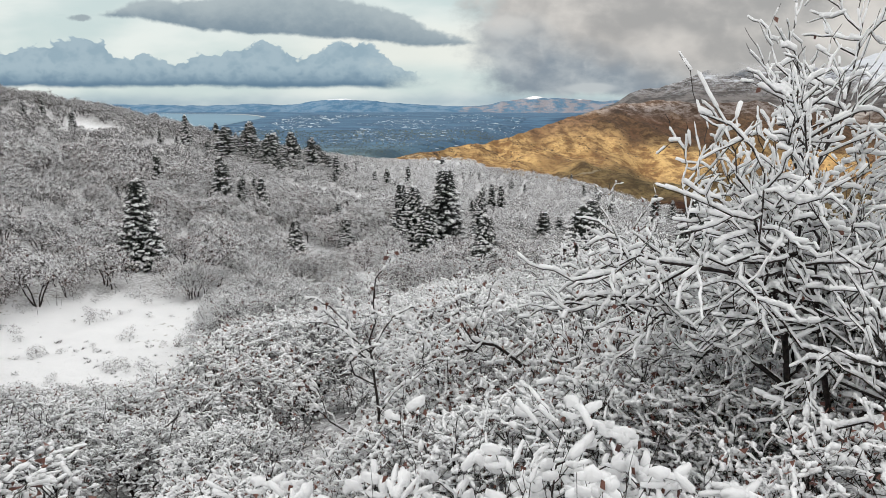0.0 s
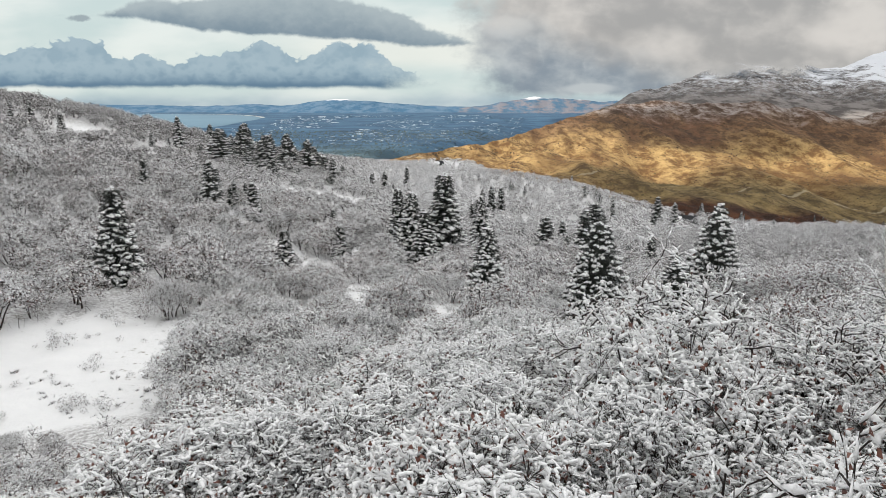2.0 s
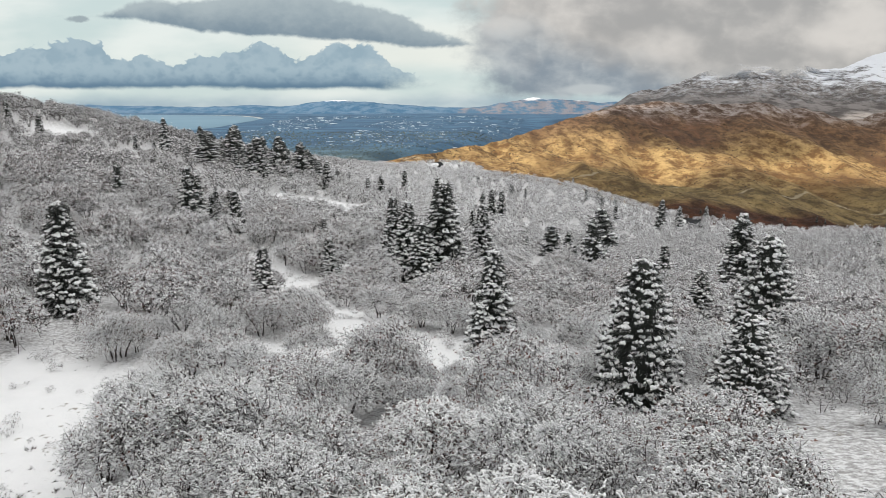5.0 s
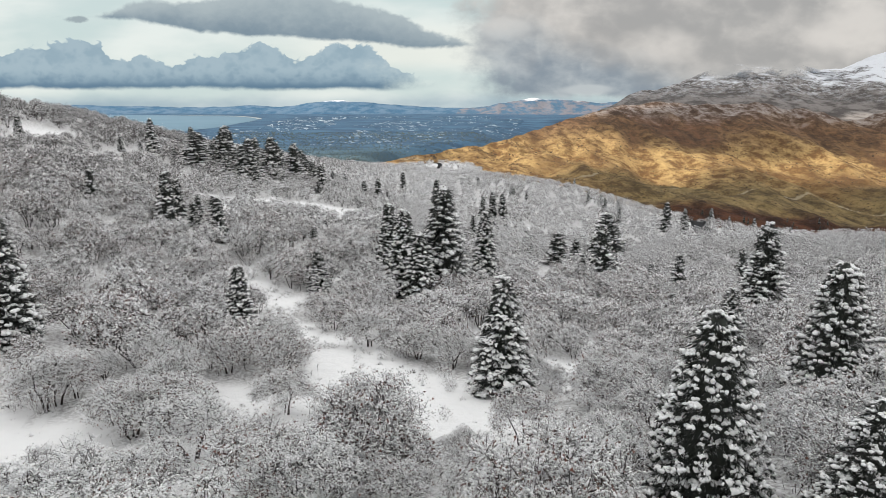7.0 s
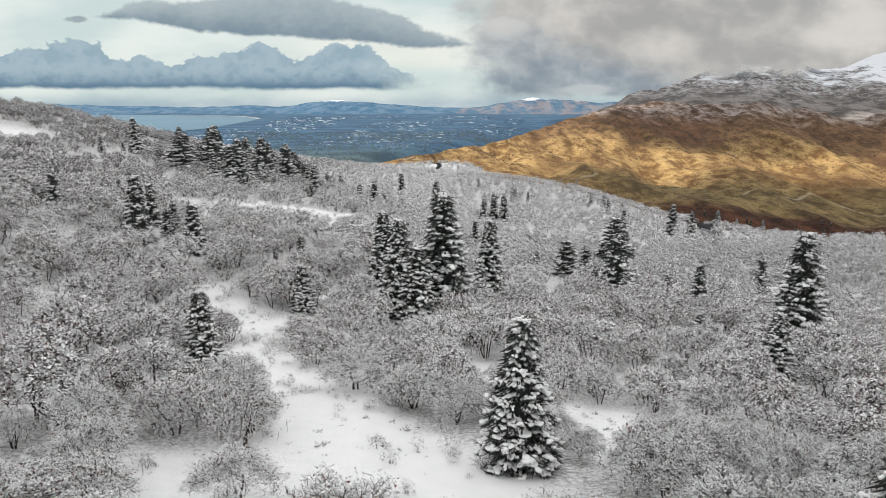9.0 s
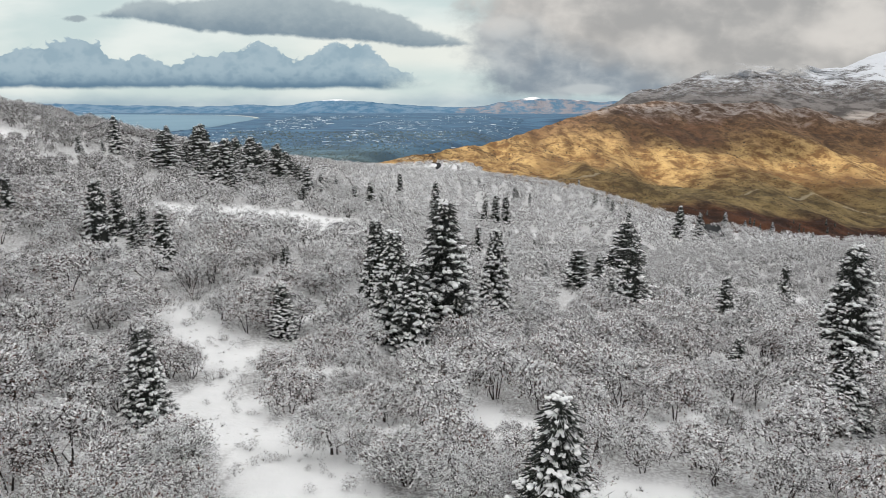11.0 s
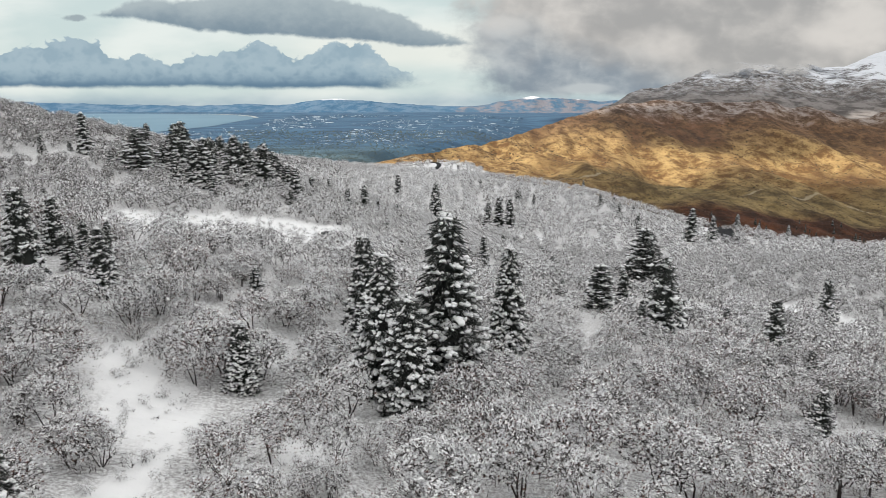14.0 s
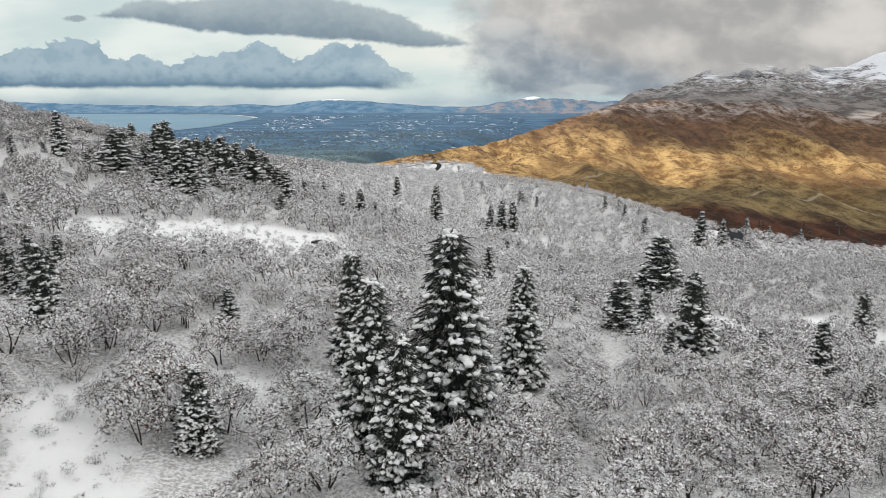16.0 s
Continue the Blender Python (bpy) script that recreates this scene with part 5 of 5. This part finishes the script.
plant_firs()
ALL_FIRS = np.array([r[:3] for r in FIRS_NEAR + FIRS_LEFT + FIRS_CREST + FIRS_FAR + FIRS_MID + FIRS_EDGE])


def spread(y0, y1, step, rng, margin=0.7):
    """Jittered places over the part of the slope that lies in view, clear of open ground and firs."""
    x, y = np.meshgrid(np.arange(-330, 300, step), np.arange(y0, y1, step))
    x, y = x.ravel(), y.ravel()
    x = x + (rng.rand(len(x)) - 0.5) * step * 1.1
    y = y + (rng.rand(len(y)) - 0.5) * step * 1.1
    k = np.abs(x) < 0.70 * (y + 27) + 9
    x, y = x[k], y[k]
    k = ~open_ground(x, y, margin) & (bumpy(x, y, 9.0, 14.0) < 0.38)
    for fx, fy, fh in ALL_FIRS:
        if fh < 7.5 and fy < 260:
            # young firs stand in gaps that open down the slope
            k &= ((x - fx) / (1.9 + 0.16 * fh)) ** 2 + ((y - fy + 4.2) / 6.6) ** 2 > 1
        k &= (x - fx) ** 2 + ((y - fy + 1.2) * 0.75) ** 2 > (0.17 * fh + (2.0 if fh > 5 else 1.0)) ** 2
    k &= ((x - 205) * 0.936 + (y - 380) * 0.351 < 25) | ((y > 1000) & (x < 110))
    k &= x < 232
    return x[k], y[k]


def plant_oaks():
    rng = np.random.RandomState(21)
    lab_a = "bare many-stemmed oak with snow heaped along every twig"
    lab_b = "bushy oak bowed under thick clumps of snow, rusty leaves showing"
    lab_c = "spindly bare oak dusted with snow, dark stems showing"
    coral = dict(shrink=(0.44, 0.66), angle=(35, 80), wild=0.5, rise=0.06)
    close = [make_domed(31, 22, 50, 0.027, 0.15, lab_a, 4, 900, 0.05, 4, 2), make_domed(32, 20, 54, 0.029, 0.70, lab_b, 4, 900, 0.05, 4, 2),
             make_domed(33, 25, 45, 0.026, 0.10, lab_a, 4, 900, 0.05, 4, 2), make_domed(34, 22, 50, 0.028, 0.45, lab_b, 4, 900, 0.05, 4, 2)]
    heavy = make_oak(36, 3.0, 6, (4, 4, 3, 3), 0.046, 0.12, "low oak bush buried in thick rounded clumps of snow", (30, 70), 0.12, 6, 3, level=True, rise=-0.22, angle=(30, 70))
    slender = make_oak(35, 4.6, 1, (12, 5, 4, 3), 0.034, 0.05, "slender upright oak with snow along its short twigs", (0, 5), 0.13, 4, 1, 0.85, girth=0.42, shrink=(0.24, 0.40), angle=(40, 75), wild=0.3, rise=0.1)
    mid = [make_domed(41 + i, (20, 24, 18, 22, 25, 19)[i], 64, 0.032, (0.14, 0.06, 0.60, 0.25, 0.35, 0.10)[i], lab_c, 3, 2000, 0.075) for i in range(6)]
    red = make_oak(51, 4.0, 5, (4, 4, 3, 3), 0.040, 0.55, "bushy oak with snow and many dull red leaves", (12, 48), 0.14, 4, 1, 0.40, **coral)
    hero = make_oak(61, 7.0, 7, (6, 5, 5, 4), 0.027, 0.012, "tall spreading oak, each dark branch carrying a ridge of snow", (4, 34), 0.11, 4, 2, 0.40, girth=0.62,
                    angle=(32, 74), wild=0.34, rise=0.10, shrink=(0.46, 0.70))
    tall = make_oak(63, 6.4, 5, (6, 5, 4, 3), 0.042, 0.06, lab_a, (6, 34), 0.15, 4, 1, 0.40, **coral)
    hero.matrix_basis = pose(4.75, -17.5, float(land(4.75, -17.5)) - 0.2, 0, 0, 34) @ Matrix.Diagonal((0.85, 0.85, 1.0, 1.0))
    tagged(hero, group="oaks under the snow")
    # singled-out trees near the start of the flight: kind, east, north, height, width
    for kind, x, y, h, w in ((3, 4.6, -5.7, 4.8, 0.9), (0, 0.8, -18.3, 2.6, 1.2), (3, -2.6, -18.2, 2.4, 1.1),
                             (1, -0.4, -17.6, 2.5, 1.0), (3, 2.3, -17.4, 3.0, 1.0), (1, 3.2, -20.6, 2.8, 0.9), (3, 3.3, -17.2, 2.8, 1.1), (1, 5.0, -16.4, 3.0, 1.1), (0, 6.3, -15.0, 3.2, 1.1), (1, -7.5, -9.5, 2.6, 1.2), (3, -9.6, -6.0, 2.8, 1.2), (0, -6.0, -12.5, 2.4, 1.2), (1, -11.5, -3.0, 2.9, 1.2), (3, -8.0, -4.0, 2.8, 1.1), (1, -5.4, -7.5, 2.6, 1.2), (0, -3.6, -14.5, 2.2, 1.2), (1, 0.4, -14.9, 3.1, 1.0), (1, 2.7, -14.2, 2.7, 1.0), (3, 3.9, -12.6, 3.0, 1.1), (0, 1.7, -16.3, 2.3, 1.0), (1, 5.6, -12.2, 3.2, 1.1)):
        ob = put(close[kind], x, y, h, 4.0, w, rng.rand() * 360)
        tagged(ob, group="oaks under the snow")
    tagged(put(slender, -1.1, -16.0, 4.6, 4.6, 1.0, 20), group="oaks under the snow")
    tagged(put(slender, 4.1, -9.4, 4.4, 4.6, 1.1, 120), group="oaks under the snow")
    for x, y, h, w in ((6.3, -1.5, 6.5, 0.9), (9.4, -3.6, 5.0, 1.0)):
        tagged(put(tall, x, y, h, 6.4, w, rng.rand() * 360), group="oaks under the snow")
    for x, y, h, w in ((-1.25, -20.9, 2.9, 0.55), (-0.35, -21.3, 2.95, 0.6), (0.15, -20.8, 2.8, 0.7), (0.85, -21.7, 3.15, 0.5), (1.35, -21.2, 3.0, 0.6), (-0.75, -20.0, 2.6, 0.7), (2.1, -21.1, 2.6, 0.7), (2.8, -20.6, 2.3, 0.9), (1.7, -20.3, 2.5, 0.8)):
        ob = put(heavy, x, y, h, 3.0, w, rng.rand() * 360)
        tagged(ob, group="oaks under the snow")
    tagged(put(red, -1.4, -3.0, 4.4, 4.0, 1.1, 30), group="oaks under the snow")
    tagged(put(red, -38.0, 113.0, 3.6, 4.0, 1.1, 80), group="oaks under the snow")
    for x, y, h in ((-8.4, 31.0, 4.2), (-3.8, 22.7, 3.6), (-1.9, 12.7, 3.6), (-4.4, 13.6, 3.2), (-14.7, -1.3, 3.0), (-16.2, 5.9, 3.2), (-1.5, 17.5, 3.4), (-35.0, 121.0, 3.8), (-33.0, 117.0, 3.2)):
        tagged(put(red, x, y, h, 4.0, 1.1, rng.rand() * 360), group="oaks under the snow")
    tagged(put(red, 1.95, -14.6, 4.9, 4.0, 0.7, 120), group="oaks under the snow")
    tagged(put(red, 0.6, -12.2, 3.7, 4.0, 0.8, 200), group="oaks under the snow")
    # lone trees that stand in the open snow
    for kind, x, y, h, w in ((3, -7.9, 73.4, 4.6, 1.3), (1, -15.6, 42.6, 4.8, 1.3), (2, -13.6, 58.6, 5.2, 1.0), (0, -2.4, 68.5, 4.2, 1.5), (2, -19, 47.5, 4.2, 1.4), (3, -11.5, 50.0, 4.0, 1.2)):
        ob = put(mid[kind], x, y, h, 4.0, w, rng.rand() * 360)
        tagged(ob, group="oaks under the snow")

    x, y = spread(-24, 150, 4.15, rng)
    x2, y2 = spread(-12, 0, 5.0, rng)
    x, y = np.concatenate((x, x2)), np.concatenate((y, y2))
    h = (2.8 + 3.3 * rng.rand(len(x)) ** 1.2) * (1 + 0.25 * bumpy(x, y, 25.0, 8.0))
    ground = land(x, y)
    d = y + 25.0
    sight = np.interp(x / np.maximum(d, 2.0), (-0.6, -0.40, -0.30, -0.10, 0.2, 0.6), (0.42, 0.42, 0.30, 0.26, 0.22, 0.19))
    h = np.where(y < 24, np.minimum(h, np.maximum(-sight * d - ground, 1.3)), h)
    ok = ~((np.hypot(x - 3.7, y + 18.7) < 2.6) | ((np.abs(x) < 4.5) & (y < -12.5)) | (np.hypot(x, y + 25) < 7))
    x, y, h = x[ok], y[ok], h[ok]
    rank = np.hypot(x * 1.0, (y - np.clip(y, -25, 40)) * 1.0) + np.maximum(y + 5, 0) * 0.32
    order = np.argsort(rank)
    for n, i in enumerate(order[:262]):
        src = close[rng.randint(4)] if n < 40 else mid[rng.randint(6)]
        ob = put(src, x[i], y[i], h[i], 4.0, 0.9 + 0.35 * rng.rand(), rng.rand() * 360)
        tagged(ob, group="oaks under the snow")
    for ob in close + mid + [red, heavy, tall, slender]:
        for o in (*ob.children_recursive, ob):
            bpy.data.objects.remove(o)

    rest = order[262:]
    front, back = rest[:500], rest[500:]
    mats = (M_SNOW, M_BARK, M_LEAF, M_MASS)
    far_mats = (M_SNOW, M_BARK, M_LEAF, M_MASS_FAR)
    kinds = [wood_kind(60 + i, 19, 42, 0.046, 0.5 if i % 3 == 0 else 0.12, 2, 6, 1300, 0.12) for i in range(10)]
    stamp("oak_woods", kinds, x[front], y[front], h[front] / 3.9, rng, mats, "thick snowy oak brush with bare grey twigs", "brush")
    kinds = [wood_kind(70 + i, 17, 36, 0.056, 0.5 if i % 3 == 0 else 0.12, 2, 5, 1000, 0.14) for i in range(10)]
    stamp("oak_woods", kinds, x[back], y[back], h[back] / 3.9, rng, mats, "snowy oak brush spread over the lower slope", "brush")
    x, y = spread(150, 340, 4.7, rng)
    kinds = [wood_kind(90 + i, 14, 22, 0.084, 0.0, 1, 2, 340, 0.21) for i in range(10)]
    stamp("oak_woods", kinds, x, y, (2.6 + 2.8 * rng.rand(len(x)) ** 1.2) / 3.9, rng, far_mats, "snowy oak brush covering the middle slope", "brush")
    x, y = spread(340, 1200, 7.2, rng)
    k = (y < 700) | (y > 960) | (rng.rand(len(x)) < 0.45)
    x, y = x[k], y[k]
    kinds = [wood_kind(110 + i, 9, 10, 0.16, 0.0, 1, 0, 95, 0.38) for i in range(8)]
    stamp("oak_woods", kinds, x, y, (3.9 + 2.2 * rng.rand(len(x))) / 3.9, rng, far_mats, "far snowy oak brush along the bench", "brush")


plant_oaks()


def plant_brush():
    """Low dead brush and grass tufts that poke out of the open snow."""
    rng = np.random.RandomState(31)
    n = 9000
    x, y = rng.rand(n) * 130 - 75, rng.rand(n) * 250 - 15
    k = open_ground(x, y, 2.0) & (bumpy(x, y, 9.0, 6.0) + 0.25 * rng.rand(n) > 0.06)
    x, y = x[k], y[k]
    kinds = []
    for i in range(6):
        q = np.random.RandomState(130 + i)
        m = 14
        a = np.column_stack((q.randn(m) * 0.18, q.randn(m) * 0.18, np.zeros(m)))
        b_ = a + np.column_stack((q.randn(m) * 0.2, q.randn(m) * 0.2, 0.2 + 0.35 * q.rand(m)))
        v, f = shards(a, b_, 0.03 + 0.04 * q.rand(m), q)
        kinds.append((v, f, np.zeros(len(f))))
    stamp("dead_brush", kinds, x, y, 0.4 + 0.7 * rng.rand(len(x)) ** 2, rng, (M_TWIG,), "low dead brush and grass poking through the snow", "brush")
    # thickets of low brush that close the ground between the oaks
    x, y = spread(-22, 150, 2.3, rng, 1.0)
    x2, y2 = spread(150, 260, 3.1, rng, 1.0)
    x, y = np.concatenate((x, x2)), np.concatenate((y, y2))
    kinds = [wood_kind(150 + i, 6, 14, 0.10, 0.25 if i % 2 else 0.05, 1, 4, 90, 0.20) for i in range(8)]
    k = (rng.rand(len(x)) < np.where((x < 4) & (y > 18) & (y < 66), 0.3, 0.85)) & (np.hypot(x, y + 25) > 9)
    stamp("undergrowth", kinds, x[k], y[k], ((0.22 + 0.25 * rng.rand(len(x))) * np.where(y > 150, 1.4, 1.0))[k], rng, (M_SNOW, M_BARK, M_LEAF, M_MASS), "low tangled brush under the oaks, sprinkled with snow", "brush")
    n = 11000
    x, y = rng.rand(n) * 130 - 75, rng.rand(n) * 250 - 15
    k = open_ground(x, y, 1.5) & (bumpy(x, y, 5.0, 16.0) + 0.2 * rng.rand(n) > 0.10)
    x, y = x[k], y[k]
    kinds = [wood_kind(140 + i, 7, 10, 0.13, 0.2, 2, 6, 90, 0.3) for i in range(6)]
    stamp("low_scrub", kinds, x, y, 0.12 + 0.24 * rng.rand(len(x)) ** 2, rng, (M_SNOW, M_BARK, M_LEAF, M_MASS), "low snowy scrub dotted over the open ground", "brush")


plant_brush()


def make_boulder():
    bm = bmesh.new()
    bmesh.ops.create_icosphere(bm, subdivisions=3, radius=1.0)
    for v in bm.verts:
        v.co *= 1 + 0.28 * noise.noise(v.co * 1.4) + 0.08 * noise.noise(v.co * 5)
        v.co = Vector((v.co.x * 1.25, v.co.y * 0.9, max(v.co.z, -0.4) * 0.75))
    me = bpy.data.meshes.new("boulder")
    bm.to_mesh(me)
    bm.free()
    me.materials.append(mat_twigs("black_rock_with_snow", 0.0, (0.012, 0.012, 0.013), 0.72, 0.95))
    ob = new("boulder", me)
    ob.matrix_basis = pose(-25.6, 195.0, float(land(-25.6, 195.0)) + 0.35, 0, 0, 15)
    tagged(ob, "black boulder capped with a little snow in open ground", "rock")


make_boulder()


def plant_valley_firs():
    """Dark conifers dotted over the russet spur beyond the edge."""
    rng = np.random.RandomState(41)
    co = np.array([v.co for v in hill.data.vertices])
    k = (co[:, 1] > 800) & (co[:, 1] < 1150) & (co[:, 0] / co[:, 1] > 0.28)
    co = co[k][rng.permutation(k.sum())[:70]]
    h = 5 + 7 * rng.rand(len(co))
    parts = []
    for k in (0.0, 0.22, 0.44, 0.66):
        a = co + np.stack((0 * h, 0 * h, h * k - 0.5), 1)
        parts.append(lumps(a, a + np.stack((0 * h, 0 * h, h * 0.42), 1), h * 0.24 * (1 - k), rng, 6, 1, 1.0))
    ob = link_mesh("valley_conifers", *join(parts), M_NEEDLE)
    tagged(ob, "dark conifers dotted over russet brush in the valley", "trees", kind="stuff")


plant_valley_firs()
